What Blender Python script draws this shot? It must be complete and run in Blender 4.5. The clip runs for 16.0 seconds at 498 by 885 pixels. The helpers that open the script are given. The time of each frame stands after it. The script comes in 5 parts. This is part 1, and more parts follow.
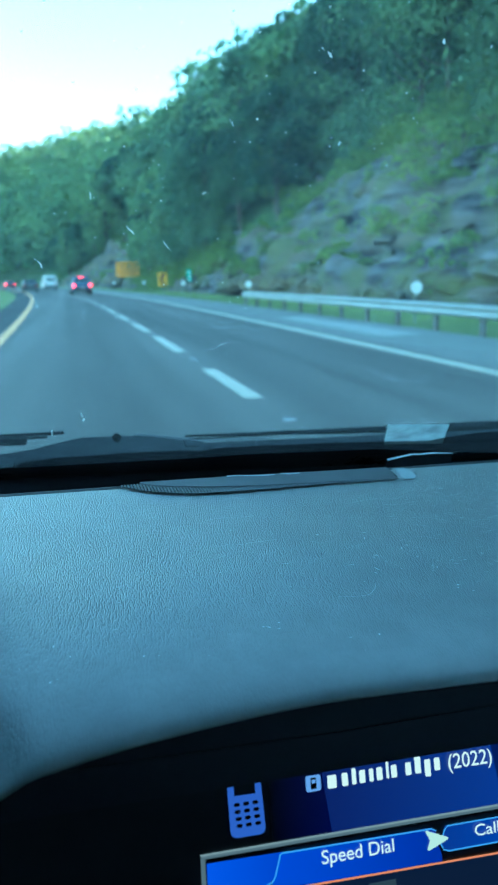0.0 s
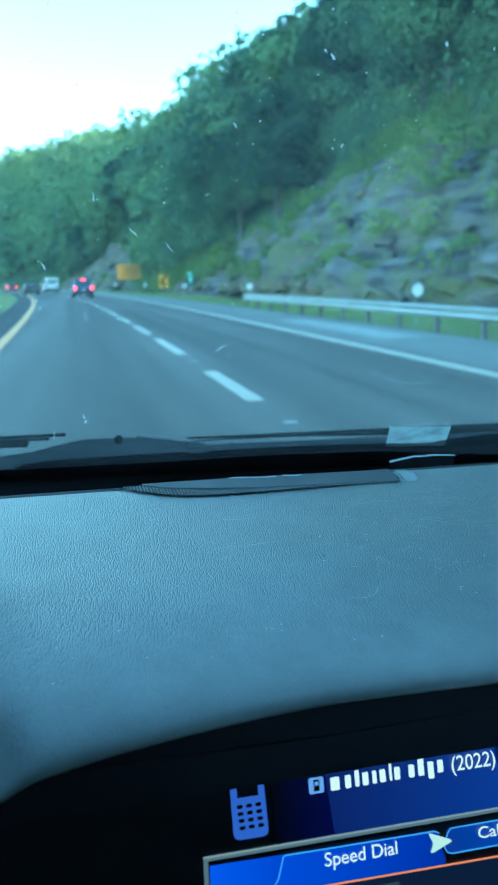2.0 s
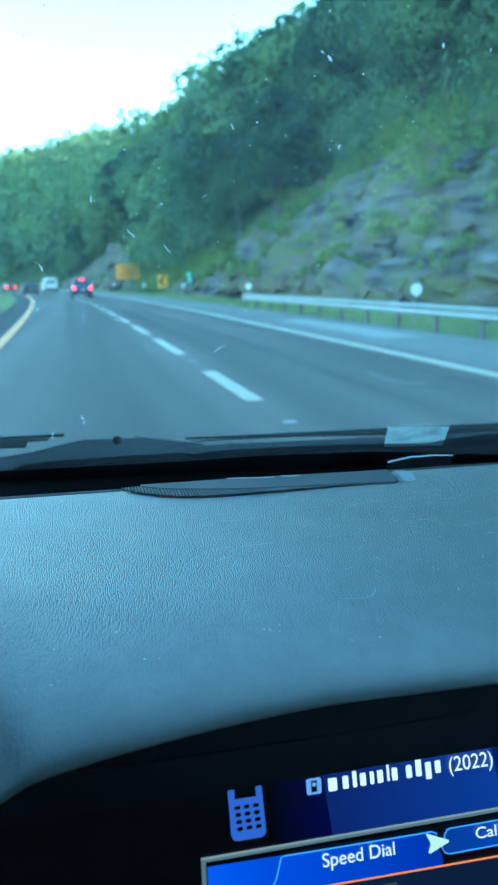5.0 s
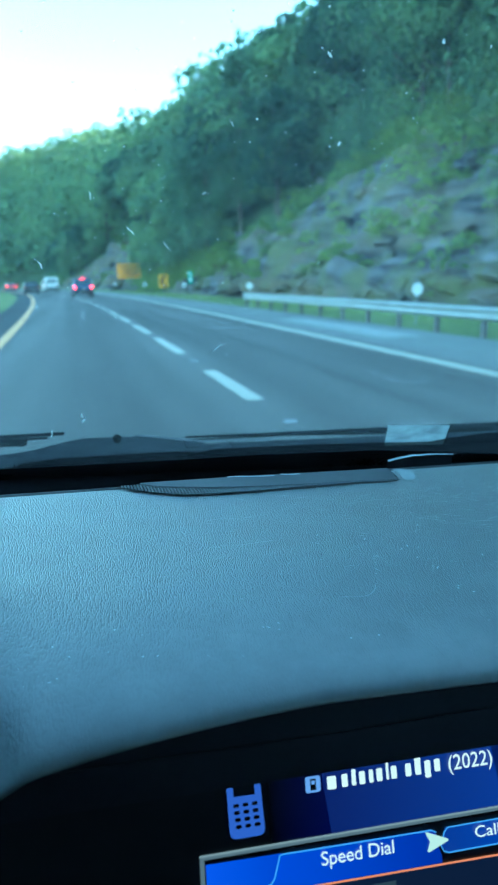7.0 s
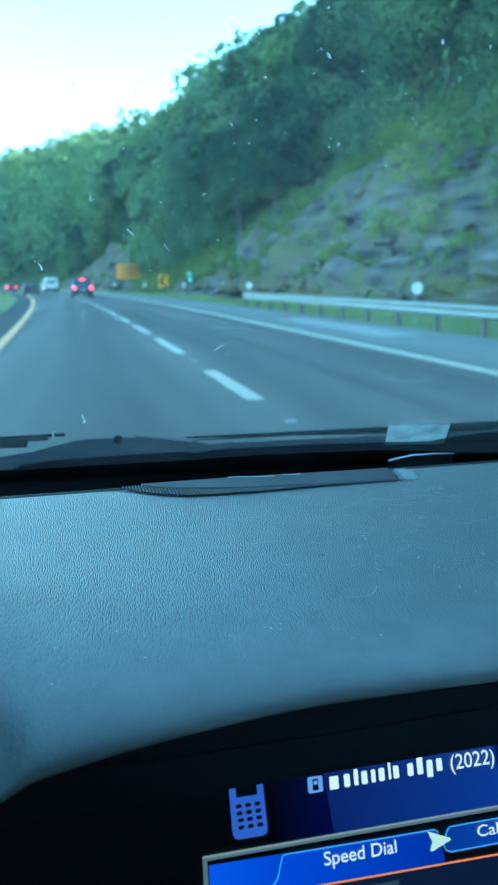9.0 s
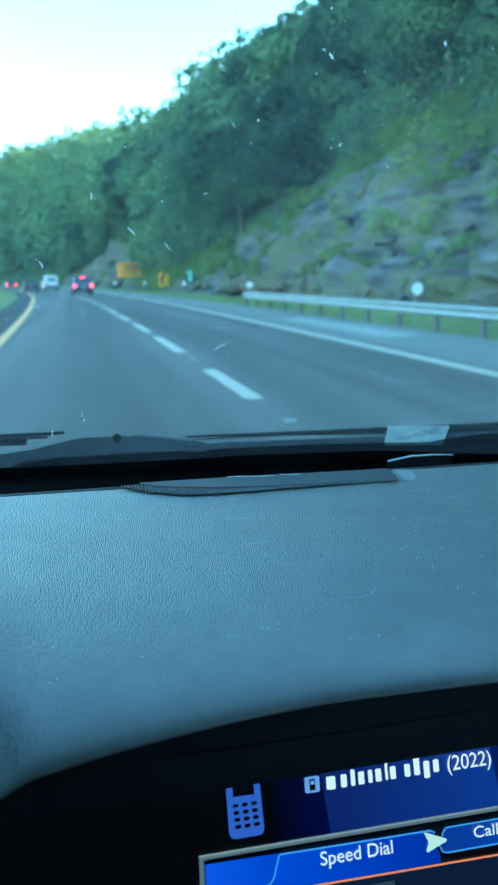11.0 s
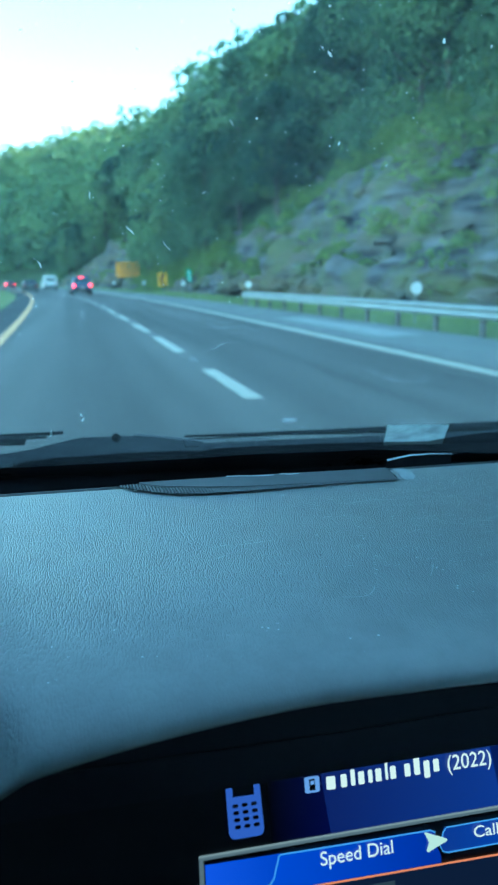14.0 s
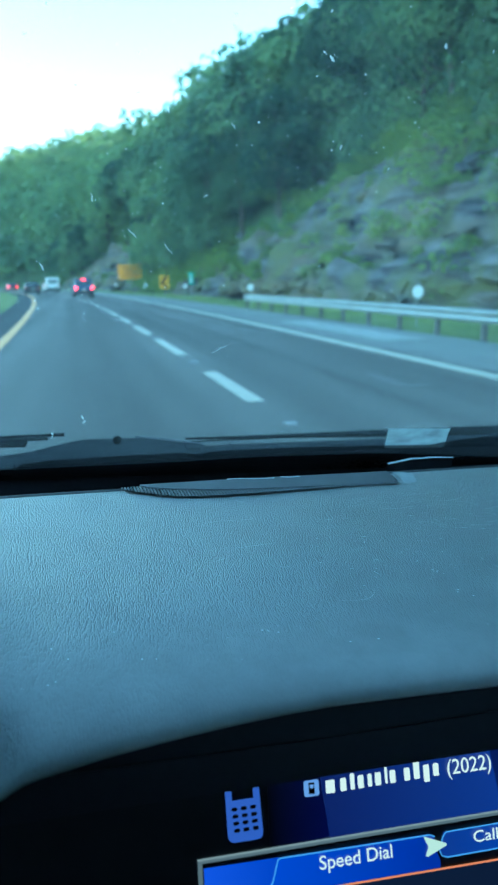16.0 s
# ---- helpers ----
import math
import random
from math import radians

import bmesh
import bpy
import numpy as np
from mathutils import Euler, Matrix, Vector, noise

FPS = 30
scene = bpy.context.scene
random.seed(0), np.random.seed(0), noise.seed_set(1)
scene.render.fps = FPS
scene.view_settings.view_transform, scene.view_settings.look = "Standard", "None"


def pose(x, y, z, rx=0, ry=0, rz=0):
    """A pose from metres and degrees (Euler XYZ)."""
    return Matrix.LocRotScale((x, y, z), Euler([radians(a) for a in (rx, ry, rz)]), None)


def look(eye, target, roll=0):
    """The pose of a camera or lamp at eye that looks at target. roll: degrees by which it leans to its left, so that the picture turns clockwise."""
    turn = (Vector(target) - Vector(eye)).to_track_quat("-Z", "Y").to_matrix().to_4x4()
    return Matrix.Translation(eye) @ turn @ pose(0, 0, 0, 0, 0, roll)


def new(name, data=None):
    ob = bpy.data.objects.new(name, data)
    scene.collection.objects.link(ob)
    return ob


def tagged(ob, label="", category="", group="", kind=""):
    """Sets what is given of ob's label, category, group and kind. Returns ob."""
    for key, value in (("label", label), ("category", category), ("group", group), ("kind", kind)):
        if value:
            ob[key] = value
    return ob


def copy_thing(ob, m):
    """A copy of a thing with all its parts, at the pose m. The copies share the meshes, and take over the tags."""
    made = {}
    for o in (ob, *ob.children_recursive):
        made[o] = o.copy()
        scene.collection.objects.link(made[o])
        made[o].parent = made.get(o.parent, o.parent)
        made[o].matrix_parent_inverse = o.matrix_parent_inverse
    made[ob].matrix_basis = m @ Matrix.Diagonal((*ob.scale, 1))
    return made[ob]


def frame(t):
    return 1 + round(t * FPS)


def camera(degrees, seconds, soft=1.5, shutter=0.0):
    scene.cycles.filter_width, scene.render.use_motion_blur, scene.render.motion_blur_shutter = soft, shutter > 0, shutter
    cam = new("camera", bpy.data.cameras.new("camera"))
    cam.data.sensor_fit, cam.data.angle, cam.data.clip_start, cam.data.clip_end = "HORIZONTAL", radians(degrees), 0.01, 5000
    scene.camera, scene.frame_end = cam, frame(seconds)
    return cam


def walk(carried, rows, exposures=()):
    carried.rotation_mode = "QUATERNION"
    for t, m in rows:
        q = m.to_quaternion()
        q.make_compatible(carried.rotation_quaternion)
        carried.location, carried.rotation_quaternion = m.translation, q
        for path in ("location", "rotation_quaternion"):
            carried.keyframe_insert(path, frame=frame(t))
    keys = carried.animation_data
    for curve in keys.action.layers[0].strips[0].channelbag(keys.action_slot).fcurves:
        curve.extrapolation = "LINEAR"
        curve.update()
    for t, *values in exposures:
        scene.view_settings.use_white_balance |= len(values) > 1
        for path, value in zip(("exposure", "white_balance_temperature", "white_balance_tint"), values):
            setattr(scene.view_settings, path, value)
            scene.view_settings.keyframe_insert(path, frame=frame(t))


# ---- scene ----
# One car on a divided highway below a wooded hill: the cabin, the road and the hill stand still together.
EYE = Vector((0.0, 0.0, 1.40))
YAW, PITCH, ROLL = 14.79, -14.67, -1.70


def view(dx=0.0, dy=0.0, dz=0.0, yaw=0.0, pitch=0.0, roll=0.0):
    a, b = radians(YAW + yaw), radians(PITCH + pitch)
    eye = EYE + Vector((dx, dy, dz))
    way = Vector((math.sin(a) * math.cos(b), math.cos(a) * math.cos(b), math.sin(b)))
    return look(eye, eye + way, ROLL + roll)


PATH = [(t, view(*row)) for t, *row in (
    (0, -0.00029, 0.00008, 0.00025, 0.119, -0.132, 0.265),
    (0.5, 0.00050, -0.00055, 0.00051, 0.022, -0.099, 0.155),
    (1, -0.00098, 0.00004, 0.00053, -0.006, 0.052, 0.181),
    (1.5, -0.00019, 0.00046, 0.00023, 0.034, 0.055, 0.373),
    (2, -0.00105, 0.00016, -0.00011, 0.020, 0.082, 0.268),
    (2.5, 0.00004, 0.00006, 0.00093, 0.190, -0.054, 0.441),
    (3, 0.00041, 0.00036, -0.00030, 0.075, 0.012, 0.074),
    (3.5, 0.00005, 0.00027, -0.00111, 0.124, -0.036, 0.281),
    (4, -0.00040, -0.00004, 0.00009, 0.144, 0.071, 0.085),
    (6.5, 0.00006, -0.00009, 0.00056, 0.032, 0.045, 0.462),
    (7, 0.00027, 0.00017, -0.00050, 0.036, 0.017, 0.265),
    (7.5, 0.00017, 0.00003, -0.00023, 0.061, 0.070, 0.250),
    (8, -0.00032, 0.00026, 0.00030, 0.117, -0.012, 0.123),
    (8.5, 0.00028, 0.00017, 0.00042, 0.142, -0.032, 0.308),
    (9, -0.00000, 0.00000, -0.00000, -0.000, -0.000, 0.000),
    (9.5, -0.00058, -0.00001, 0.00062, 0.052, -0.099, 0.186),
    (12, 0.00004, 0.00007, 0.00012, 0.087, -0.058, 0.475),
    (12.5, -0.00056, 0.00025, 0.00110, 0.089, -0.033, 0.212),
    (13, -0.00038, 0.00060, -0.00020, 0.159, -0.136, 0.373),
    (13.5, -0.00003, 0.00041, 0.00086, 0.146, -0.220, 0.275),
    (14, 0.00012, 0.00058, 0.00001, 0.138, -0.100, 0.349),
    (14.5, -0.00061, 0.00061, 0.00011, 0.138, -0.177, 0.336),
    (15, 0.00023, 0.00004, -0.00037, 0.003, -0.042, 0.315),
    (15.5, 0.00011, 0.00048, -0.00045, 0.067, 0.087, 0.386),
    (16, 0.00017, 0.00036, 0.00008, 0.045, 0.151, 0.580),
)]
cam = camera(42.98, 16.0, soft=1.15)
cam.data.dof.use_dof, cam.data.dof.focus_distance, cam.data.dof.aperture_fstop = True, 0.335, 18.5
walk(cam, PATH, exposures=[(0.0, 3.48, 4730, -27), (2.5, 3.55, 4740, -26), (3.5, 3.62, 4740, -25), (4.2, 3.63, 4740, -25), (6.5, 3.58, 4750, -25), (8.0, 3.50, 4760, -25), (12.0, 3.46, 4850, -24), (16.0, 3.44, 4930, -24)])

# ---- daylight: open shade, the low sun stands behind the hill ----
SUN_EL, SUN_AZ = radians(14), radians(104)
world = bpy.data.worlds.new("sky")
scene.world = world
world.use_nodes = True
sky = world.node_tree.nodes.new("ShaderNodeTexSky")
sky.sky_type, sky.sun_disc = "NISHITA", False
sky.sun_elevation, sky.sun_rotation, sky.dust_density = SUN_EL, SUN_AZ, 0.5
back = world.node_tree.nodes["Background"]
back.inputs[1].default_value = 0.15
world.node_tree.links.new(sky.outputs[0], back.inputs[0])
sun = new("sun", bpy.data.lights.new("sun", "SUN"))
sun.data.energy, sun.data.angle, sun.data.color = 2.0, radians(0.5), (1.0, 0.9, 0.75)
sun.matrix_world = look((math.sin(SUN_AZ) * 10, math.cos(SUN_AZ) * 10, math.tan(SUN_EL) * 10), (0, 0, 0))


# ---- materials ----
def principled(name, rough=0.6, metal=0.0, spec=0.5):
    m = bpy.data.materials.new(name)
    m.use_nodes = True
    nt = m.node_tree
    b = nt.nodes["Principled BSDF"]
    b.inputs["Roughness"].default_value, b.inputs["Metallic"].default_value = rough, metal
    b.inputs["Specular IOR Level"].default_value = spec
    return m, nt, b


def node(nt, kind, **inputs):
    n = nt.nodes.new("ShaderNode" + kind)
    for k, v in inputs.items():
        n.inputs[k.replace("_", " ")].default_value = v
    return n


def surface(name, dark, light, scale=4.0, fine=60.0, rough=0.6, metal=0.0, bump=0.3, depth=0.01, spec=0.5, stretch=(1, 1, 1), island=0.0, coat=0.0):
    """A paint or plain stuff whose colour wanders between two tones at two sizes, with fine relief."""
    m, nt, b = principled(name, rough, metal, spec)
    L = nt.links.new
    co = nt.nodes.new("ShaderNodeTexCoord")
    mp = nt.nodes.new("ShaderNodeMapping")
    mp.inputs["Scale"].default_value = stretch
    L(co.outputs["Object"], mp.inputs[0])
    n1, n2 = node(nt, "TexNoise", Scale=scale, Detail=4.0), node(nt, "TexNoise", Scale=fine, Detail=3.0)
    L(mp.outputs[0], n1.inputs[0])
    L(mp.outputs[0], n2.inputs[0])
    add = nt.nodes.new("ShaderNodeMath")
    add.operation = "MULTIPLY_ADD"
    add.inputs[1].default_value = 0.45
    L(n2.outputs[0], add.inputs[0])
    half = nt.nodes.new("ShaderNodeMath")
    half.operation = "MULTIPLY"
    half.inputs[1].default_value = 0.55
    L(n1.outputs[0], half.inputs[0])
    L(half.outputs[0], add.inputs[2])
    last = add
    if island:
        g = nt.nodes.new("ShaderNodeNewGeometry")
        more = nt.nodes.new("ShaderNodeMath")
        more.operation = "MULTIPLY_ADD"
        more.inputs[1].default_value = island
        L(g.outputs["Random Per Island"], more.inputs[0])
        L(add.outputs[0], more.inputs[2])
        o = nt.nodes.new("ShaderNodeObjectInfo")
        third = nt.nodes.new("ShaderNodeMath")
        third.operation = "MULTIPLY_ADD"
        third.inputs[1].default_value = island
        L(o.outputs["Random"], third.inputs[0])
        L(more.outputs[0], third.inputs[2])
        last = nt.nodes.new("ShaderNodeMath")
        last.operation = "SUBTRACT"
        last.inputs[1].default_value = island
        L(third.outputs[0], last.inputs[0])
    r = nt.nodes.new("ShaderNodeValToRGB")
    r.color_ramp.elements[0].position, r.color_ramp.elements[1].position = 0.3, 0.7
    r.color_ramp.elements[0].color, r.color_ramp.elements[1].color = (*dark, 1), (*light, 1)
    L(last.outputs[0], r.inputs[0])
    L(r.outputs[0], b.inputs["Base Color"])
    if coat:
        b.inputs["Coat Weight"].default_value = coat
    if bump:
        bm_ = node(nt, "Bump", Strength=bump, Distance=depth)
        L(n2.outputs[0], bm_.inputs["Height"])
        L(bm_.outputs[0], b.inputs["Normal"])
    return m


def glow(name, colour, strength):
    m, nt, b = principled(name, 0.3)
    b.inputs["Base Color"].default_value = (colour[0] * 0.03, colour[1] * 0.03, colour[2] * 0.03, 1)
    b.inputs["Emission Color"].default_value = (*colour, 1)
    b.inputs["Emission Strength"].default_value = strength
    return m


def glow_blend(name, first, last, u0, u1, strength):
    """A lit panel whose colour runs from one side to the other."""
    m, nt, b = principled(name, 0.3)
    L = nt.links.new
    co, sep = nt.nodes.new("ShaderNodeTexCoord"), nt.nodes.new("ShaderNodeSeparateXYZ")
    L(co.outputs["Object"], sep.inputs[0])
    mr = nt.nodes.new("ShaderNodeMapRange")
    mr.inputs["From Min"].default_value, mr.inputs["From Max"].default_value = u0, u1
    L(sep.outputs[0], mr.inputs["Value"])
    r = nt.nodes.new("ShaderNodeValToRGB")
    r.color_ramp.elements[0].color, r.color_ramp.elements[1].color = (*first, 1), (*last, 1)
    L(mr.outputs[0], r.inputs[0])
    b.inputs["Base Color"].default_value = (0.004, 0.005, 0.012, 1)
    L(r.outputs[0], b.inputs["Emission Color"])
    b.inputs["Emission Strength"].default_value = strength
    return m


def leaf_material(name, dark, light):
    m, nt, b = principled(name, 0.75, 0.0, 0.2)
    L = nt.links.new
    g, o = nt.nodes.new("ShaderNodeNewGeometry"), nt.nodes.new("ShaderNodeObjectInfo")
    co = nt.nodes.new("ShaderNodeTexCoord")
    total = None
    for what, amount in ((node(nt, "TexNoise", Scale=0.35, Detail=2.0), 0.4), (node(nt, "TexNoise", Scale=0.09, Detail=2.0), 1.2), (g, 0.10), (o, 0.5)):
        f = nt.nodes.new("ShaderNodeMath")
        f.operation, f.inputs[1].default_value, f.inputs[2].default_value = "MULTIPLY_ADD", amount, 0.0
        if what in (g, o):
            L(what.outputs["Random Per Island" if what == g else "Random"], f.inputs[0])
        else:
            L(co.outputs["Object"], what.inputs[0])
            L(what.outputs[0], f.inputs[0])
        if total:
            L(total.outputs[0], f.inputs[2])
        total = f
    r = nt.nodes.new("ShaderNodeValToRGB")
    e = r.color_ramp.elements
    half = [(a + b_) / 2 for a, b_ in zip(dark, light)]
    e[0].position, e[0].color = 0.82, (*dark, 1)
    e[1].position, e[1].color = 1.0, (*half, 1)
    top = nt.nodes.new("ShaderNodeMixRGB")
    top.inputs[2].default_value = (light[0] * 1.05, light[1], light[2] * 0.8, 1)
    up = nt.nodes.new("ShaderNodeMapRange")
    up.inputs["From Min"].default_value, up.inputs["From Max"].default_value = 1.05, 1.48
    L(total.outputs[0], up.inputs["Value"])
    L(up.outputs[0], top.inputs[0])
    shift = nt.nodes.new("ShaderNodeMath")
    shift.operation, shift.inputs[1].default_value = "SUBTRACT", 0.05
    L(total.outputs[0], shift.inputs[0])
    L(shift.outputs[0], r.inputs[0])
    L(r.outputs[0], top.inputs[1])
    r = top
    L(r.outputs[0], b.inputs["Base Color"])
    t = nt.nodes.new("ShaderNodeBsdfTranslucent")
    L(r.outputs[0], t.inputs[0])
    mix = node(nt, "MixShader", Fac=0.3)
    L(b.outputs[0], mix.inputs[1])
    L(t.outputs[0], mix.inputs[2])
    L(mix.outputs[0], nt.nodes["Material Output"].inputs[0])
    return m


def asphalt():
    """Worn asphalt: polished wheel tracks along it, oil stains and grit."""
    m, nt, b = principled("asphalt", 0.85, 0.0, 0.2)
    L = nt.links.new
    co = nt.nodes.new("ShaderNodeTexCoord")
    total = None
    for size, scale, amount, detail in (((1, 0.012, 1), 0.9, 0.5, 2.0), ((1, 0.12, 1), 0.5, 0.3, 4.0), ((1, 1, 1), 22.0, 0.2, 3.0)):
        mp = nt.nodes.new("ShaderNodeMapping")
        mp.inputs["Scale"].default_value = size
        L(co.outputs["Object"], mp.inputs[0])
        n = node(nt, "TexNoise", Scale=scale, Detail=detail)
        L(mp.outputs[0], n.inputs[0])
        f = nt.nodes.new("ShaderNodeMath")
        f.operation, f.inputs[1].default_value, f.inputs[2].default_value = "MULTIPLY_ADD", amount, 0.0
        L(n.outputs[0], f.inputs[0])
        if total:
            L(total.outputs[0], f.inputs[2])
        total = f
    r = nt.nodes.new("ShaderNodeValToRGB")
    r.color_ramp.elements[0].position, r.color_ramp.elements[1].position = 0.36, 0.64
    r.color_ramp.elements[0].color, r.color_ramp.elements[1].color = (0.052, 0.051, 0.045, 1), (0.182, 0.177, 0.154, 1)
    L(total.outputs[0], r.inputs[0])
    L(r.outputs[0], b.inputs["Base Color"])
    bp = node(nt, "Bump", Strength=0.5, Distance=0.008)
    L(n.outputs[0], bp.inputs["Height"])
    L(bp.outputs[0], b.inputs["Normal"])
    return m


ASPHALT = asphalt()
DARK_ASPHALT = surface("dark_asphalt", (0.024, 0.026, 0.026), (0.052, 0.054, 0.054), 0.5, 12, 0.9, bump=0.5, depth=0.008, spec=0.2)
SHOULDER = surface("shoulder_asphalt", (0.130, 0.134, 0.120), (0.205, 0.209, 0.186), 0.5, 12, 0.85, bump=0.5, depth=0.008, stretch=(1, 0.25, 1))
STUD = surface("road_stud_grey", (0.18, 0.185, 0.185), (0.30, 0.305, 0.305), 9, 60, 0.6, bump=0.2)
CONCRETE = surface("pale_concrete", (0.22, 0.225, 0.205), (0.35, 0.355, 0.325), 2, 30, 0.85, bump=0.3, depth=0.004)
WHITE_LINE = surface("white_road_paint", (0.37, 0.345, 0.27), (0.51, 0.475, 0.37), 3, 30, 0.6, bump=0.3, depth=0.003)
YELLOW_LINE = surface("yellow_road_paint", (0.60, 0.30, 0.08), (0.74, 0.40, 0.13), 3, 30, 0.6, bump=0.3, depth=0.003)
GRASS = surface("verge_grass", (0.088, 0.122, 0.036), (0.25, 0.28, 0.085), 0.5, 9, 0.9, bump=1.0, depth=0.08, spec=0.2)
FOREST_FLOOR = surface("forest_floor", (0.032, 0.052, 0.022), (0.105, 0.14, 0.055), 0.12, 1.3, 0.95, bump=1.0, depth=0.3, spec=0.1)
BARK = surface("bark", (0.05, 0.045, 0.038), (0.14, 0.12, 0.10), 3, 18, 0.9, bump=0.8, depth=0.03, stretch=(1, 1, 0.25))
LEAVES = leaf_material("broad_leaves", (0.052, 0.090, 0.061), (0.225, 0.315, 0.162))
BRIGHT_LEAVES = leaf_material("sunward_leaves", (0.062, 0.096, 0.034), (0.27, 0.35, 0.105))
GALVANISED = surface("galvanised_steel", (0.20, 0.215, 0.21), (0.31, 0.325, 0.315), 1.5, 25, 0.5, metal=0.4, bump=0.1, depth=0.003)
POST_WOOD = surface("weathered_post", (0.075, 0.072, 0.08), (0.14, 0.135, 0.12), 5, 40, 0.85, bump=0.4, depth=0.005, stretch=(1, 1, 0.2))
SIGN_YELLOW = surface("sign_yellow", (0.75, 0.38, 0.02), (0.85, 0.46, 0.03), 2, 30, 0.5, bump=0.05)
SIGN_ORANGE = surface("sign_orange", (0.8, 0.32, 0.02), (0.9, 0.4, 0.03), 2, 30, 0.5, bump=0.05)
SIGN_GREEN = surface("sign_green", (0.0, 0.28, 0.16), (0.01, 0.36, 0.22), 2, 30, 0.5, bump=0.05)
SIGN_BLACK = surface("sign_black", (0.012, 0.012, 0.014), (0.025, 0.025, 0.028), 4, 40, 0.6, bump=0.05)
REFLECTOR = surface("white_reflector", (0.62, 0.64, 0.65), (0.80, 0.82, 0.83), 6, 60, 0.4, bump=0.05)
BLUE_PAINT = surface("blue_car_paint", (0.03, 0.07, 0.15), (0.045, 0.095, 0.20), 2, 40, 0.3, metal=0.5, bump=0.02, coat=0.7)
WHITE_PAINT = surface("white_car_paint", (0.58, 0.62, 0.62), (0.74, 0.78, 0.78), 2, 40, 0.35, bump=0.02, coat=0.6)
DARK_PAINT = surface("dark_car_paint", (0.02, 0.024, 0.03), (0.035, 0.04, 0.05), 2, 40, 0.3, metal=0.4, bump=0.02, coat=0.7)
CAR_GLASS = surface("dark_car_glass", (0.015, 0.02, 0.025), (0.03, 0.038, 0.045), 2, 30, 0.08, bump=0.0, spec=0.8)
PALE_GLASS = surface("pale_car_glass", (0.16, 0.19, 0.2), (0.24, 0.27, 0.28), 2, 30, 0.1, bump=0.0, spec=0.8)
TYRE = surface("tyre_rubber", (0.012, 0.012, 0.013), (0.03, 0.03, 0.03), 6, 60, 0.85, bump=0.2, depth=0.004)
RIM = surface("alloy_rim", (0.4, 0.41, 0.42), (0.55, 0.56, 0.57), 4, 40, 0.35, metal=0.8, bump=0.05)
BLACK_PLASTIC = surface("black_plastic", (0.012, 0.013, 0.015), (0.024, 0.026, 0.03), 8, 200, 0.55, bump=0.1, depth=0.0005)
BRAKE_RED = glow("lit_brake_lamp", (1.0, 0.02, 0.045), 2.2)
TAIL_RED = surface("unlit_tail_lamp", (0.25, 0.01, 0.015), (0.4, 0.02, 0.02), 4, 40, 0.2, bump=0.0)
PLATE = surface("plate_white", (0.55, 0.57, 0.6), (0.7, 0.72, 0.75), 6, 60, 0.5, bump=0.05)


def rock_material():
    m, nt, b = principled("layered_rock", 0.85, 0.0, 0.3)
    L = nt.links.new
    co = nt.nodes.new("ShaderNodeTexCoord")
    mp = nt.nodes.new("ShaderNodeMapping")
    mp.inputs["Scale"].default_value = (0.35, 0.35, 1.6)
    mp.inputs["Rotation"].default_value = (0.25, 0.3, 0.0)
    L(co.outputs["Object"], mp.inputs[0])
    n1, n2, n3 = node(nt, "TexNoise", Scale=1.3, Detail=6.0), node(nt, "TexNoise", Scale=0.28, Detail=4.0), node(nt, "TexNoise", Scale=0.5, Detail=5.0)
    L(mp.outputs[0], n1.inputs[0])
    L(mp.outputs[0], n2.inputs[0])
    L(co.outputs["Object"], n3.inputs[0])
    r = nt.nodes.new("ShaderNodeValToRGB")
    e = r.color_ramp.elements
    e[0].position, e[0].color = 0.40, (0.018, 0.019, 0.022, 1)
    e[1].position, e[1].color = 0.68, (0.175, 0.17, 0.175, 1)
    mid = e.new(0.5)
    mid.color = (0.072, 0.069, 0.072, 1)
    L(n1.outputs[0], r.inputs[0])
    tan = nt.nodes.new("ShaderNodeMixRGB")
    tan.inputs[2].default_value = (0.13, 0.108, 0.066, 1)
    rr = nt.nodes.new("ShaderNodeValToRGB")
    rr.color_ramp.elements[0].position, rr.color_ramp.elements[1].position = 0.42, 0.64
    L(n2.outputs[0], rr.inputs[0])
    L(rr.outputs[0], tan.inputs[0])
    L(r.outputs[0], tan.inputs[1])
    moss = nt.nodes.new("ShaderNodeMixRGB")
    moss.inputs[2].default_value = (0.10, 0.104, 0.040, 1)
    r3 = nt.nodes.new("ShaderNodeValToRGB")
    r3.color_ramp.elements[0].position, r3.color_ramp.elements[1].position = 0.47, 0.66
    L(n3.outputs[0], r3.inputs[0])
    L(r3.outputs[0], moss.inputs[0])
    L(tan.outputs[0], moss.inputs[1])
    L(moss.outputs[0], b.inputs["Base Color"])
    bp = node(nt, "Bump", Strength=1.0, Distance=0.4)
    L(n1.outputs[0], bp.inputs["Height"])
    L(bp.outputs[0], b.inputs["Normal"])
    return m


ROCK = rock_material()


# ---- building helpers ----
def part(name, bm, material, parent=None, label="", smooth=False):
    """Links a bmesh as one mesh object, under a thing or a part."""
    me = bpy.data.meshes.new(name)
    bm.normal_update()
    bm.to_mesh(me)
    bm.free()
    me.materials.append(material)
    if smooth:
        me.polygons.foreach_set("use_smooth", [True] * len(me.polygons))
    ob = new(name, me)
    if parent:
        ob.parent = parent
    return tagged(ob, label)


def thing(name, m, label, category, group="", kind=""):
    ob = new(name)
    ob.empty_display_size = 0.1
    ob.matrix_world = m
    return tagged(ob, label, category, group, kind)


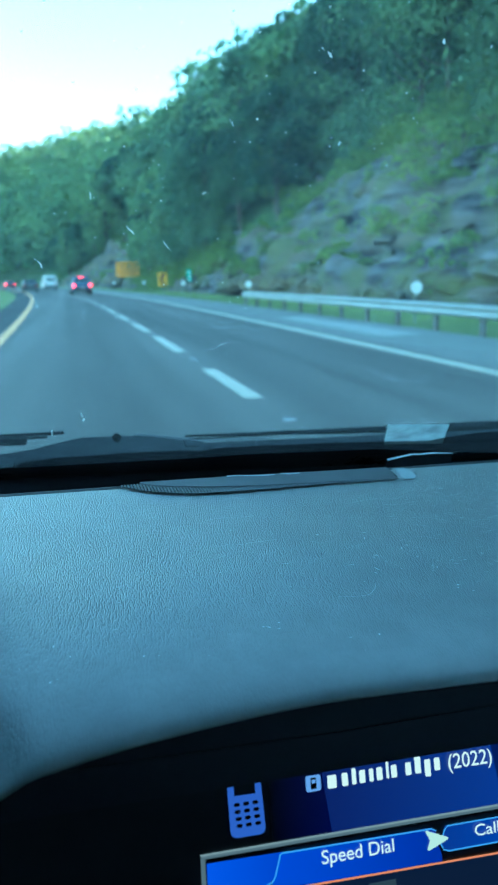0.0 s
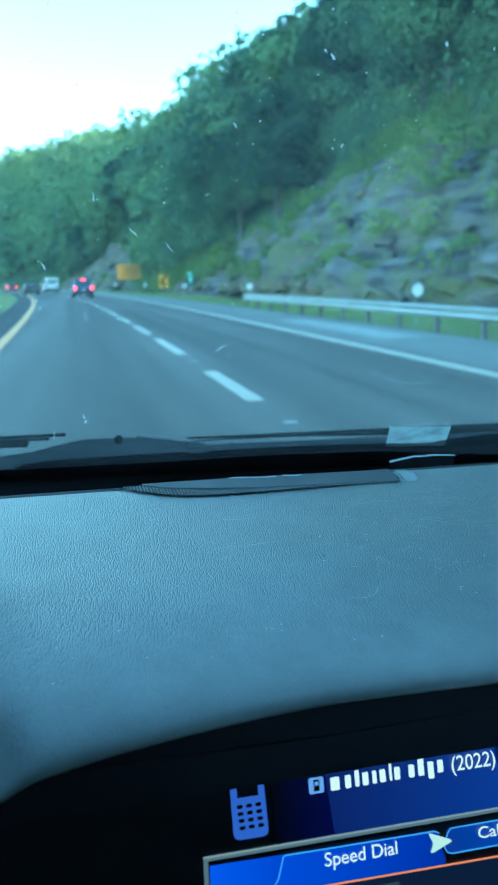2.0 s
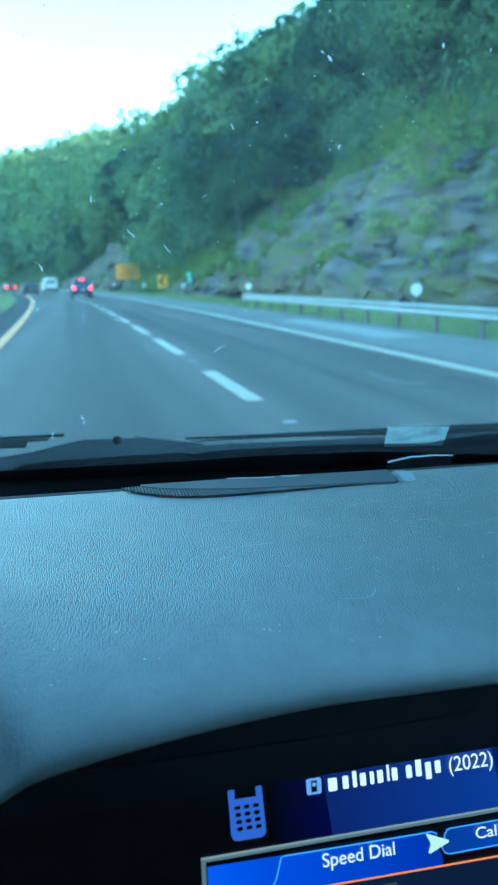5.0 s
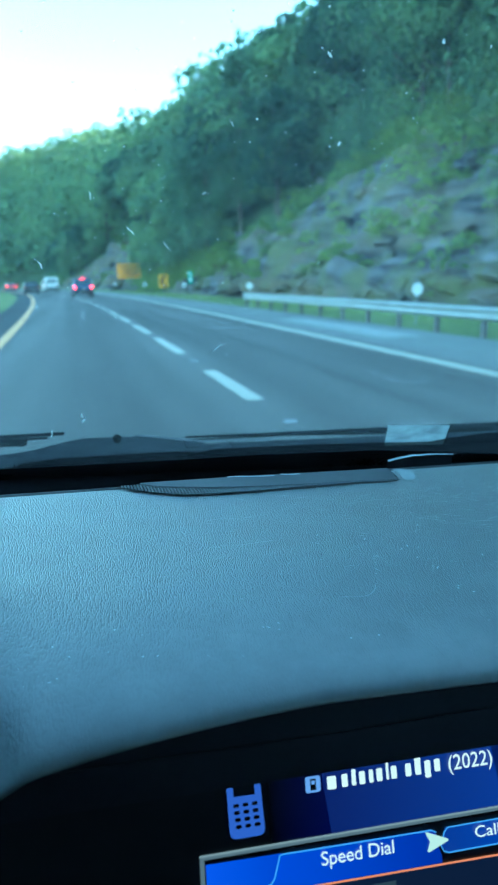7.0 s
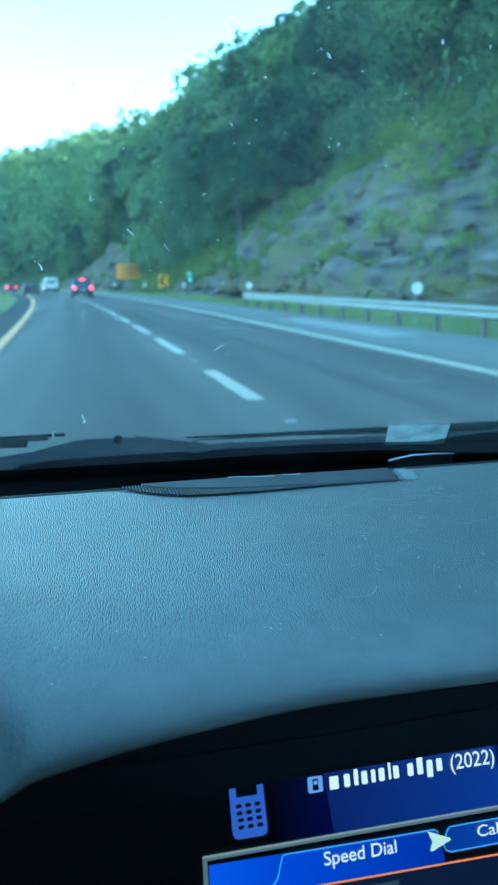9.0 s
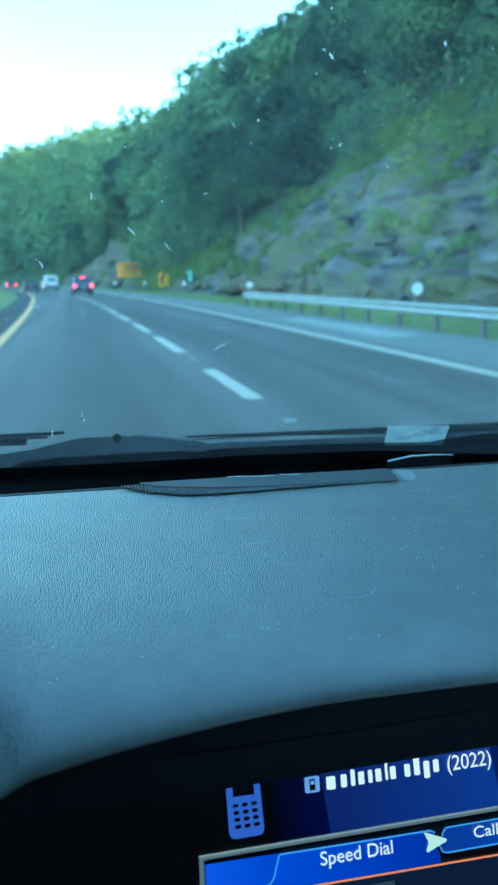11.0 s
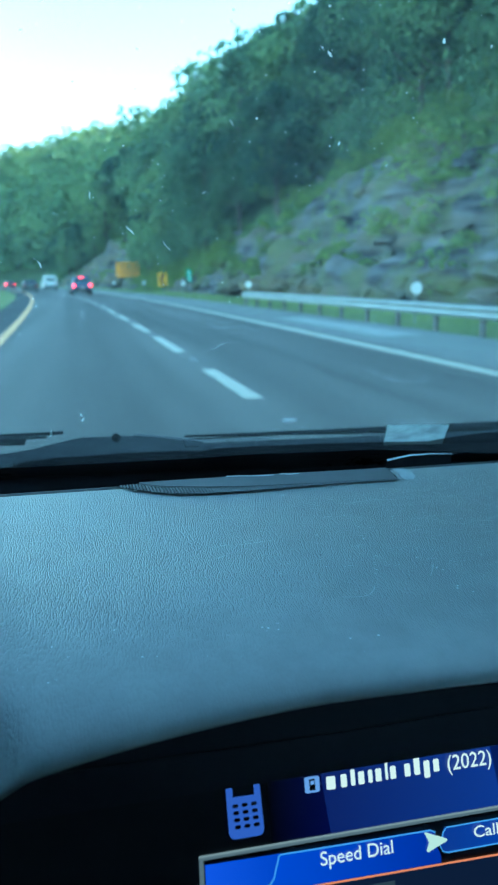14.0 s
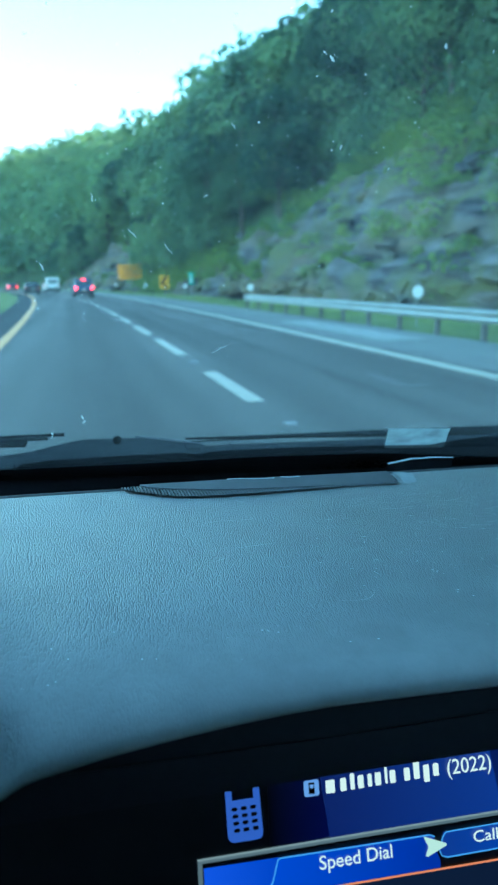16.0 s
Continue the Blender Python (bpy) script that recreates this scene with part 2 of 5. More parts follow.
def mesh_from_arrays(name, verts, faces, material, smooth=False):
    me = bpy.data.meshes.new(name)
    me.from_pydata(verts.tolist() if hasattr(verts, "tolist") else verts, [], faces.tolist() if hasattr(faces, "tolist") else faces)
    me.materials.append(material)
    if smooth:
        me.polygons.foreach_set("use_smooth", [True] * len(me.polygons))
    me.update()
    return me


def box(x0, x1, y0, y1, z0, z1, bevel=0.0, segments=2):
    bm = bmesh.new()
    bmesh.ops.create_cube(bm, size=1.0, matrix=Matrix.Translation(((x0 + x1) / 2, (y0 + y1) / 2, (z0 + z1) / 2)) @ Matrix.Diagonal((x1 - x0, y1 - y0, z1 - z0, 1)))
    if bevel:
        bmesh.ops.bevel(bm, geom=bm.edges[:], offset=bevel, segments=segments, affect="EDGES", profile=0.6)
    return bm


def tube(a, b, r0, r1=None, sides=10):
    bm = bmesh.new()
    a, b = Vector(a), Vector(b)
    q = (b - a).to_track_quat("Z", "Y").to_matrix().to_4x4()
    bmesh.ops.create_cone(bm, cap_ends=True, segments=sides, radius1=r0, radius2=r0 if r1 is None else r1, depth=(b - a).length, matrix=Matrix.Translation((a + b) / 2) @ q)
    return bm


def join(*bms):
    out = bmesh.new()
    for b in bms:
        me = bpy.data.meshes.new("tmp")
        b.to_mesh(me)
        b.free()
        out.from_mesh(me)
        bpy.data.meshes.remove(me)
    return out


def grid(rows, close=False):
    """A sheet through rows of points."""
    bm = bmesh.new()
    vs = [[bm.verts.new(p) for p in row] for row in rows]
    for a, b in zip(vs, vs[1:]):
        for i in range(len(a) - 1):
            bm.faces.new((a[i], a[i + 1], b[i + 1], b[i]))
    return bm


def prism(outline, depth, axis="y"):
    """A plate with the outline (u, w), u to the right and w up, facing -y, of that depth."""
    bm = bmesh.new()
    f = bm.faces.new([bm.verts.new((u, 0, w)) for u, w in outline])
    r = bmesh.ops.extrude_face_region(bm, geom=[f])
    bmesh.ops.translate(bm, vec=(0, depth, 0), verts=[v for v in r["geom"] if isinstance(v, bmesh.types.BMVert)])
    bmesh.ops.recalc_face_normals(bm, faces=bm.faces[:])
    return bm


# ---- the road's line: s metres along, off metres to the right of the lane line ----
LANE = 3.66
_S = np.linspace(0, 1500, 6001)
_K = np.where(_S > 250, 0.0, 1 / 1424 + 1.4e-5 * np.minimum(_S, 100))
_TH = np.concatenate([[0], np.cumsum((_K[1:] + _K[:-1]) / 2 * np.diff(_S))])
_TM = (_TH[1:] + _TH[:-1]) / 2
_X = 1.98 - np.concatenate([[0], np.cumsum(np.sin(_TM) * np.diff(_S))])
_Y = np.concatenate([[0], np.cumsum(np.cos(_TM) * np.diff(_S))])


def on_road(s, off, z=0.0):
    """Arrays or numbers to world points; behind the car the road runs straight."""
    s, off = np.asarray(s, float), np.asarray(off, float)
    c = np.maximum(s, 0)
    th, x, y = np.interp(c, _S, _TH), np.interp(c, _S, _X), np.interp(c, _S, _Y) + np.minimum(s, 0)
    return np.stack([x + off * np.cos(th), y + off * np.sin(th), np.zeros_like(x) + z], -1)


def road_pose(s, off, z=0.0, turn=0.0):
    p = on_road(s, off)
    return pose(float(p[0]), float(p[1]), z, 0, 0, math.degrees(float(np.interp(max(s, 0), _S, _TH))) + turn)


def rock_width(s):
    """How far the bare rock cut reaches up from the verge."""
    a = np.clip((72 - s) / 30, 0, 1) * np.clip((s + 30) / 20, 0, 1) * (7.2 + 1.6 * np.sin(s * 0.17 + 1.0))
    b = np.exp(-((s - 118) / 16) ** 2) * 13
    return np.maximum(a, b)


def hill(s, off):
    """Height of the ground beside the road."""
    up = np.clip(off - 10.5, 0, None)
    ridge = 72 + 8 * np.sin(s * 0.021 + 0.6) + 5 * np.sin(s * 0.057)
    h = ridge * (1 - np.exp(-0.93 / 72 * up)) + 0.9 * np.sin(s * 0.19 + off * 0.13) * np.clip(up / 12, 0, 1)
    left = np.clip(-off - 26, 0, None)
    swale = -0.5 * np.clip((-off - 5.2) / 4, 0, 1) * np.clip((14 + off) / 3, 0, 1) - 0.15 * np.clip((off - 6.6) / 1.5, 0, 1) * np.clip((10.5 - off) / 1.5, 0, 1)
    return h + swale + 0.10 * left * np.clip(left / 60, 0, 1) * np.clip((s - 60) / 200, 0, 1)


# ---- ground, road and markings ----
def strip(o0, o1, z, s0=-80.0, s1=700.0, step=4.0, thick=0.0):
    s = np.arange(s0, s1 + step, step)
    bm = grid([[Vector(p) for p in on_road(s, o, z)] for o in (o1, o0)])
    if thick:
        r = bmesh.ops.extrude_face_region(bm, geom=bm.faces[:])
        bmesh.ops.translate(bm, vec=(0, 0, -thick), verts=[v for v in r["geom"] if isinstance(v, bmesh.types.BMVert)])
        bmesh.ops.recalc_face_normals(bm, faces=bm.faces[:])
    return bm


def ground_sheet():
    s = np.concatenate([np.arange(-1500, -100, 200), np.arange(-100, 0, 10), np.arange(0, 150, 1.25), np.arange(150, 400, 6), np.arange(400, 1500, 50)])
    o = np.concatenate([[-450, -300, -200, -140, -100, -75, -60, -48, -38, -30, -24, -18, -14, -12, -10, -8, -6.5, -5.2], [6.5, 7.2, 8, 9, 10.5], np.arange(11.3, 34, 0.9), np.arange(35, 60, 3), np.arange(60, 140, 8), [150, 180, 220, 270, 340, 450, 700, 1200]])
    S, O = np.meshgrid(s, o, indexing="ij")
    P = on_road(S, O)
    Z = hill(S, O) - 0.03
    rw = rock_width(S)
    inrock = (O > 10.6) & (O < 10.6 + rw)
    rough = np.zeros_like(Z)
    for i in range(S.shape[0]):
        for j in range(S.shape[1]):
            if inrock[i, j]:
                a = S[i, j]
                lay = noise.noise((a * 0.16, O[i, j] * 0.5, 3.0)) * 1.3 + noise.noise((a * 0.5, O[i, j] * 1.1, 9.0)) * 0.7
                rough[i, j] = lay + 0.45 * math.sin(Z[i, j] * 2.4 + a * 0.22) + 0.5 * abs(noise.noise((a * 0.9, O[i, j] * 2.0, 4.0)))
    P[..., 2] = Z + rough
    P[..., 0] += rough * -0.5
    n, k = S.shape
    idx = np.arange(n * k).reshape(n, k)
    F = np.stack([idx[:-1, :-1], idx[:-1, 1:], idx[1:, 1:], idx[1:, :-1]], -1).reshape(-1, 4)
    me = mesh_from_arrays("ground", P.reshape(-1, 3), F, GRASS, True)
    me.materials.append(FOREST_FLOOR)
    me.materials.append(ROCK)
    so, oo, rr = (0.25 * (A[:-1, :-1] + A[:-1, 1:] + A[1:, 1:] + A[1:, :-1]).ravel() for A in (S, O, rw))
    kind = np.where(oo > 10.6, np.where(oo < 10.6 + rr, 2, 1), 0)
    kind = np.where((oo < -40), 1, kind)
    me.polygons.foreach_set("material_index", kind.astype(np.int32))
    return tagged(new("ground", me), "grassy verge rising into a steep wooded hillside with a rock cut", "ground", kind="structure")


ground_sheet()
road = tagged(part("road", strip(-3.85, 3.95, 0.0, thick=0.3), ASPHALT), "worn grey asphalt carriageway of a divided highway", "road", kind="structure")
part("shoulder", strip(3.95, 6.5, 0.0, thick=0.3), SHOULDER, road, "paler asphalt shoulder")
part("left_shoulder", strip(-5.0, -3.85, 0.0, thick=0.3), DARK_ASPHALT, road, "darker asphalt strip beside the median")
part("edge_line", strip(LANE - 0.145, LANE + 0.135, 0.008, thick=0.006), WHITE_LINE, road, "solid white edge line")
part("yellow_line", strip(-LANE - 0.115, -LANE + 0.115, 0.008, thick=0.006), YELLOW_LINE, road, "solid yellow edge line")
for i in range(-4, 40):
    a = 1.95 + 5.125 * i
    part("lane_dash", strip(-0.105, 0.105, 0.008, a, a + 2.585, 2.585 / 3, 0.006), WHITE_LINE, road)
for i in range(-2, 24):
    a = 1.95 + 5.125 * i + 2.585 + 1.27
    o = part("road_stud", box(-0.06, 0.06, -0.06, 0.06, 0.0, 0.016, 0.006), STUD, road, "small pale road stud")
    o.matrix_world = road_pose(a, 0.0)
part("concrete_patch", strip(4.75, 5.75, 0.004, 13.0, 20.5, 0.5, 0.004), CONCRETE, road, "pale concrete patch in the shoulder")
tagged(part("road", strip(-22.0, -13.5, 0.0, thick=0.3), ASPHALT), "grey asphalt opposite carriageway beyond the median", "road", kind="structure")

# ---- trees ----
RNG = np.random.default_rng(7)


def leaf_cards(centres, radii, count, size, rng, squash=0.8):
    """Small folded leaf sprays over clumps: verts and triangles-pairs as arrays."""
    w = radii ** 2
    which = rng.choice(len(centres), count, p=w / w.sum())
    d = rng.normal(size=(count, 3))
    d /= np.linalg.norm(d, axis=1)[:, None]
    d[:, 2] = np.where(d[:, 2] < -0.3, -d[:, 2], d[:, 2])
    p = centres[which] + d * radii[which][:, None] * (0.72 + 0.36 * rng.random((count, 1))) * np.array([1, 1, squash])
    nrm = d * 1.0 + rng.normal(size=(count, 3)) * 0.28 + np.array([0, 0, 0.35])
    nrm /= np.linalg.norm(nrm, axis=1)[:, None]
    t = np.cross(nrm, rng.normal(size=(count, 3)))
    t /= np.linalg.norm(t, axis=1)[:, None]
    b = np.cross(nrm, t)
    sz = size * (0.6 + 0.8 * rng.random((count, 1)))
    droop = nrm * sz * 0.25
    V = np.stack([p - t * sz, p + b * sz * 0.55 + droop, p + t * sz, p - b * sz * 0.55 + droop], 1).reshape(-1, 3)
    F = np.arange(count * 4).reshape(-1, 4)
    return V, F


def crown_clumps(rng, height, radius, base, lobes):
    c, r = [], []
    for i in range(lobes):
        f = (i + 0.5) / lobes
        z = base + (height - base) * (0.08 + 0.86 * f)
        belly = math.sin(math.pi * (0.18 + 0.78 * f)) ** 0.8
        a = i * 2.4 + rng.random() * 0.9
        q = radius * belly * (0.35 + 0.55 * rng.random())
        c.append((math.cos(a) * q, math.sin(a) * q, z + rng.normal() * 0.3))
        r.append(radius * (0.30 + 0.24 * rng.random()) * (0.6 + 0.5 * belly))
    return np.array(c), np.array(r)


def tree_meshes(seed, height, radius, base, lobes, count, size, material):
    rng = np.random.default_rng(seed)
    c, r = crown_clumps(rng, height, radius, base, lobes)
    V, F = leaf_cards(c, r, count, size, rng)
    crown = mesh_from_arrays("crown", V, F, material)
    bms = [tube((0, 0, -0.8), (0.1, 0.05, base), 0.022 * height, 0.014 * height, 8), tube((0.1, 0.05, base), (0.0, 0.2, height * 0.85), 0.014 * height, 0.004 * height, 6)]
    for p in c[:: max(1, lobes // 7)]:
        bms.append(tube((0.07, 0.06, base * 0.75 + 0.25 * p[2]), tuple(p), 0.006 * height, 0.002 * height, 5))
    bm = join(*bms)
    trunk = bpy.data.meshes.new("trunk")
    bm.to_mesh(trunk)
    bm.free()
    trunk.materials.append(BARK)
    return trunk, crown, V, F


KINDS = [
    tree_meshes(1, 15, 4.6, 2.2, 24, 1750, 0.40, LEAVES),
    tree_meshes(2, 18, 5.0, 3.5, 26, 2000, 0.41, LEAVES),
    tree_meshes(3, 12, 4.0, 1.5, 20, 1400, 0.38, LEAVES),
    tree_meshes(4, 16, 3.6, 2.0, 24, 1550, 0.38, LEAVES),
    tree_meshes(5, 20, 5.4, 4.5, 28, 2100, 0.42, LEAVES),
    tree_meshes(6, 10, 3.4, 1.0, 18, 1250, 0.355, BRIGHT_LEAVES),
]
FINE_KINDS = [
    tree_meshes(11, 15, 4.6, 2.2, 30, 9500, 0.168, LEAVES),
    tree_meshes(12, 18, 5.0, 3.5, 32, 10200, 0.168, LEAVES),
    tree_meshes(13, 12, 4.0, 1.5, 26, 8000, 0.16, LEAVES),
    tree_meshes(14, 16, 3.6, 2.0, 30, 8200, 0.16, LEAVES),
    tree_meshes(15, 20, 5.4, 4.5, 34, 10800, 0.176, LEAVES),
    tree_meshes(16, 10, 3.4, 1.0, 24, 7000, 0.15, BRIGHT_LEAVES),
]
FAR_KINDS = [tree_meshes(30 + i, h, r, 2.0, 22, 265, 0.80, LEAVES) for i, (h, r) in enumerate(((15, 4.6), (18, 5.0), (12, 4.0), (16, 3.6), (20, 5.4)))]
BUSHES = [tree_meshes(20 + i, 2.2 + 0.5 * i, 1.6 + 0.3 * i, 0.1, 11, 320, 0.19, BRIGHT_LEAVES if i % 2 else LEAVES) for i in range(3)]
FINE_BUSHES = [tree_meshes(25 + i, 2.2 + 0.5 * i, 1.6 + 0.3 * i, 0.1, 13, 780, 0.112, BRIGHT_LEAVES if i % 2 else LEAVES) for i in range(3)]


def plant(name, trunk, crown, m, label, category, group):
    t = thing(name, m, label, category, group)
    for n, me in (("trunk", trunk), ("crown", crown)):
        o = new(n, me)
        o.parent = t
    return t


def bare(s, off):
    return off < 11.5 + 1.02 * float(rock_width(np.array(s)))


spots = []
s = 4.0
while s < 420:
    gap = 4.3 if s < 150 else 6.0
    off = 13.0
    while off < (95 if s < 60 else 125):
        a, b = s + RNG.uniform(-0.45, 0.45) * gap, off + RNG.uniform(-0.45, 0.45) * gap
        if not bare(a, b):
            spots.append((a, b))
        off += gap * 0.95
    s += gap
near = sorted(spots, key=lambda q: abs(q[0] - 55) * 0.55 + q[1] * 1.2)[:230]
near_set = set(near)
closest = set(sorted(near, key=lambda q: abs(q[0] - 30) * 0.8 + q[1])[:54])
for a, b in near:
    meshes = FINE_KINDS if (a, b) in closest else KINDS
    k = int(RNG.choice(6, p=[0.22, 0.2, 0.18, 0.16, 0.14, 0.10]))
    g = float(RNG.uniform(0.6, 0.95)) * (0.75 if b < 17 else 1.0)
    p = on_road(a, b)
    z = float(hill(np.array(a), np.array(b)))
    m = pose(float(p[0]), float(p[1]), z - 0.1, RNG.uniform(-4, 4), RNG.uniform(-4, 4), RNG.uniform(0, 360)) @ Matrix.Diagonal((g, g, g, 1))
    if k == 5:
        plant("tree", meshes[k][0], meshes[k][1], m, "bright green young tree on the steep hillside", "tree", "trees on the hillside")
    else:
        plant("tree", meshes[k][0], meshes[k][1], m, "dense dark green broadleaf tree on the hillside", "tree", "trees on the hillside")


def scatter(name, places, kinds, material, label, category, scale=(0.8, 1.2), keep=1.0):
    """Countless far plants as one mesh."""
    VV, FF, n = [], [], 0
    for a, b in places:
        V, F = kinds[int(RNG.integers(len(kinds)))][2:4]
        if keep < 1:
            pick = RNG.random(len(F)) < keep
            F = F[pick]
            V = V.reshape(-1, 4, 3)[pick].reshape(-1, 3)
            F = np.arange(len(V)).reshape(-1, 4)
        g, r = RNG.uniform(*scale), RNG.uniform(0, 6.28)
        R = np.array([[math.cos(r), -math.sin(r), 0], [math.sin(r), math.cos(r), 0], [0, 0, 1]]) * g
        p = on_road(a, b)
        p[2] = float(hill(np.array(a), np.array(b)))
        VV.append(V @ R.T + p)
        FF.append(F + n)
        n += len(V)
    me = mesh_from_arrays(name, np.concatenate(VV), np.concatenate(FF), material)
    return tagged(new(name, me), label, category, kind="stuff")


rest = [q for q in spots if q not in near_set]
scatter("hillside_woods", rest, FAR_KINDS, LEAVES, "dense dark green broadleaf woods covering the hillside", "woods", (0.7, 1.15))
far_left = [(RNG.uniform(180, 620), RNG.uniform(-120, -34)) for _ in range(150)]
scatter("median_woods", far_left, FAR_KINDS, LEAVES, "green woods beyond the opposite carriageway", "woods", (0.7, 1.0))
under = []
for _ in range(420):
    a = RNG.uniform(4, 170)
    under.append((a, 11.5 + float(rock_width(np.array(a))) + RNG.uniform(0, 22)))
scatter("undergrowth", [q for q in under if q[0] < 75], FINE_BUSHES, LEAVES, "dark green leafy undergrowth above the rock cut", "undergrowth", (0.9, 1.9))
scatter("undergrowth", [q for q in under if q[0] >= 75], BUSHES, LEAVES, "dark green undergrowth below the hillside trees", "undergrowth", (0.9, 1.9))
shrubs = []
for _ in range(190):
    a = RNG.uniform(6, 130)
    w = float(rock_width(np.array(a)))
    b = 11.2 + abs(RNG.normal()) * 0.8 if RNG.random() < 0.3 else 11 + RNG.uniform(0.2, 1.15) * max(w, 3)
    shrubs.append((a, b))
for _ in range(150):
    a = RNG.uniform(8, 85)
    shrubs.append((a, 11.2 + float(rock_width(np.array(a))) + RNG.normal() * 1.1))
scatter("hillside_shrubs", shrubs, BUSHES, BRIGHT_LEAVES, "low green shrubs on the rock cut and verge", "shrubs", (0.2, 0.6), 0.75)


def fallen_rock():
    """Angular blocks and ledges lying along the foot of the rock cut."""
    rng = np.random.default_rng(31)
    shapes = []
    for _ in range(9):
        bm = bmesh.new()
        for q in rng.normal(size=(16, 3)):
            bm.verts.new(Vector(q / np.linalg.norm(q) * rng.uniform(0.75, 1.0)))
        hull = bmesh.ops.convex_hull(bm, input=bm.verts[:])
        bmesh.ops.delete(bm, geom=[v for v in bm.verts if not v.link_faces], context="VERTS")
        bm.verts.index_update()
        shapes.append((np.array([v.co[:] for v in bm.verts]), np.array([[v.index for v in f.verts] for f in bm.faces if len(f.verts) == 3])))
        bm.free()
    VV, FF, n = [], [], 0
    for i in range(420):
        a = rng.uniform(4, 84) if i < 340 else rng.uniform(100, 138)
        if float(rock_width(np.array(a))) < 2:
            continue
        up = abs(rng.normal()) * 0.8 if i % 3 else rng.uniform(0, 9)
        b = 10.8 + up
        v, f = shapes[int(rng.integers(len(shapes)))]
        v = v * rng.uniform(0.3, 0.95, 3) * np.array([1.0, 1.9, 0.6])
        turn = rng.normal() * 0.5
        c, d = math.cos(turn), math.sin(turn)
        v = v @ np.array([[c, d, 0.25], [-d, c, 0.2], [-0.3, -0.2, 1]])
        p = on_road(a, b)
        p[2] = float(hill(np.array(a), np.array(b))) + 0.1
        VV.append(v + p)
        FF.append(f + n)
        n += len(v)
    me = mesh_from_arrays("fallen_rock", np.concatenate(VV), np.concatenate(FF), ROCK)
    return tagged(new("fallen_rock", me), "dark angular rock ledges at the foot of the cut", "rocks", kind="stuff")


fallen_rock()

# ---- guardrail along the right shoulder ----
def guardrail(s0, s1, off, label):
    p = road_pose(s0, off)
    inv = p.inverted()
    t = thing("guardrail", p, label, "guardrail", "guardrails")
    s = np.arange(s0, s1 + 0.01, 1.905)
    prof = [(0.0, 0.34), (-0.07, 0.38), (-0.08, 0.43), (-0.02, 0.47), (-0.02, 0.52), (-0.08, 0.56), (-0.07, 0.61), (0.0, 0.65)]
    rows = []
    for du, z in prof + [(u + 0.006, z) for u, z in reversed(prof)]:
        rows.append([inv @ Vector(q) for q in on_road(s, off + du, z)])
    rows.append(rows[0])
    part("rail", grid(rows), GALVANISED, t, "ribbed galvanised steel rail", True)
    post = None
    for a in s[::1]:
        q = inv @ Vector(on_road(a, off + 0.12, 0))
        if post is None:
            post = part("post", box(-0.05, 0.05, -0.075, 0.075, -0.4, 0.63, 0.008), POST_WOOD, t)
            post.location = q
        else:
            o = post.copy()
            scene.collection.objects.link(o)
            o.location = q
    return t


guardrail(-20.0, 33.0, 6.75, "galvanised steel guardrail on posts along the shoulder")


# ---- roadside signs ----
def chevron_sign(m):
    t = thing("chevron_sign", m, "yellow curve chevron sign with black arrow on a post", "road sign", "chevron signs")
    part("post", tube((0, 0.05, -0.3), (0, 0.05, 1.8), 0.035), GALVANISED, t)
    w, h, c = 0.46, 0.61, 0.05
    out = [(-w + c, -h), (w - c, -h), (w, -h + c), (w, h - c), (w - c, h), (-w + c, h), (-w, h - c), (-w, -h + c)]
    pl = part("panel", prism([(u, v + 1.25) for u, v in out], 0.01), SIGN_YELLOW, t)
    ar = [(-0.36, 0.0), (0.12, 0.56), (0.36, 0.56), (-0.08, 0.0), (0.36, -0.56), (0.12, -0.56)]
    bm = prism([(u, v + 1.25) for u, v in ar], 0.006)
    bmesh.ops.translate(bm, vec=(0, -0.008, 0), verts=bm.verts[:])
    part("arrow", bm, SIGN_BLACK, pl, "black chevron arrow")
    return t


def mile_sign(m):
    t = thing("mile_marker", m, "narrow green mile marker on a steel post", "road sign")
    part("post", tube((0, 0.04, -0.3), (0, 0.04, 1.9), 0.03), GALVANISED, t)
    bm = box(-0.20, 0.20, -0.01, 0.01, 1.15, 2.1, 0.004)
    pl = part("panel", bm, SIGN_GREEN, t)
    for k, z in enumerate((1.9, 1.62, 1.36)):
        part("marking", box(-0.11, 0.11, -0.015, -0.011, z - 0.08, z + 0.08), REFLECTOR, pl, "pale bar of lettering")
    return t


def delineator(m, label="white reflector on a slim roadside post"):
    t = thing("delineator", m, label, "delineator post", "delineators")
    part("post", tube((0, 0.03, -0.6), (0, 0.03, 0.95), 0.022, sides=8), GALVANISED, t)
    part("reflector", tube((0, -0.012, 0.8), (0, 0.012, 0.8), 0.19, sides=24), REFLECTOR, t)
    return t


def work_sign(m):
    t = thing("work_sign", m, "wide orange roadworks sign on two posts", "road sign")
    for u in (-1.0, 1.0):
        part("post", tube((u, 0.05, -0.3), (u, 0.05, 3.3), 0.06), POST_WOOD, t)
    pl = part("panel", box(-1.6, 1.6, -0.01, 0.02, 1.5, 3.4, 0.008), SIGN_ORANGE, t)
    for z, w in ((3.0, 1.2), (2.5, 0.8), (2.0, 1.1)):
        part("marking", box(-w, w, -0.016, -0.012, z - 0.06, z + 0.06), SIGN_BLACK, pl, "dark bar of lettering")
    return t


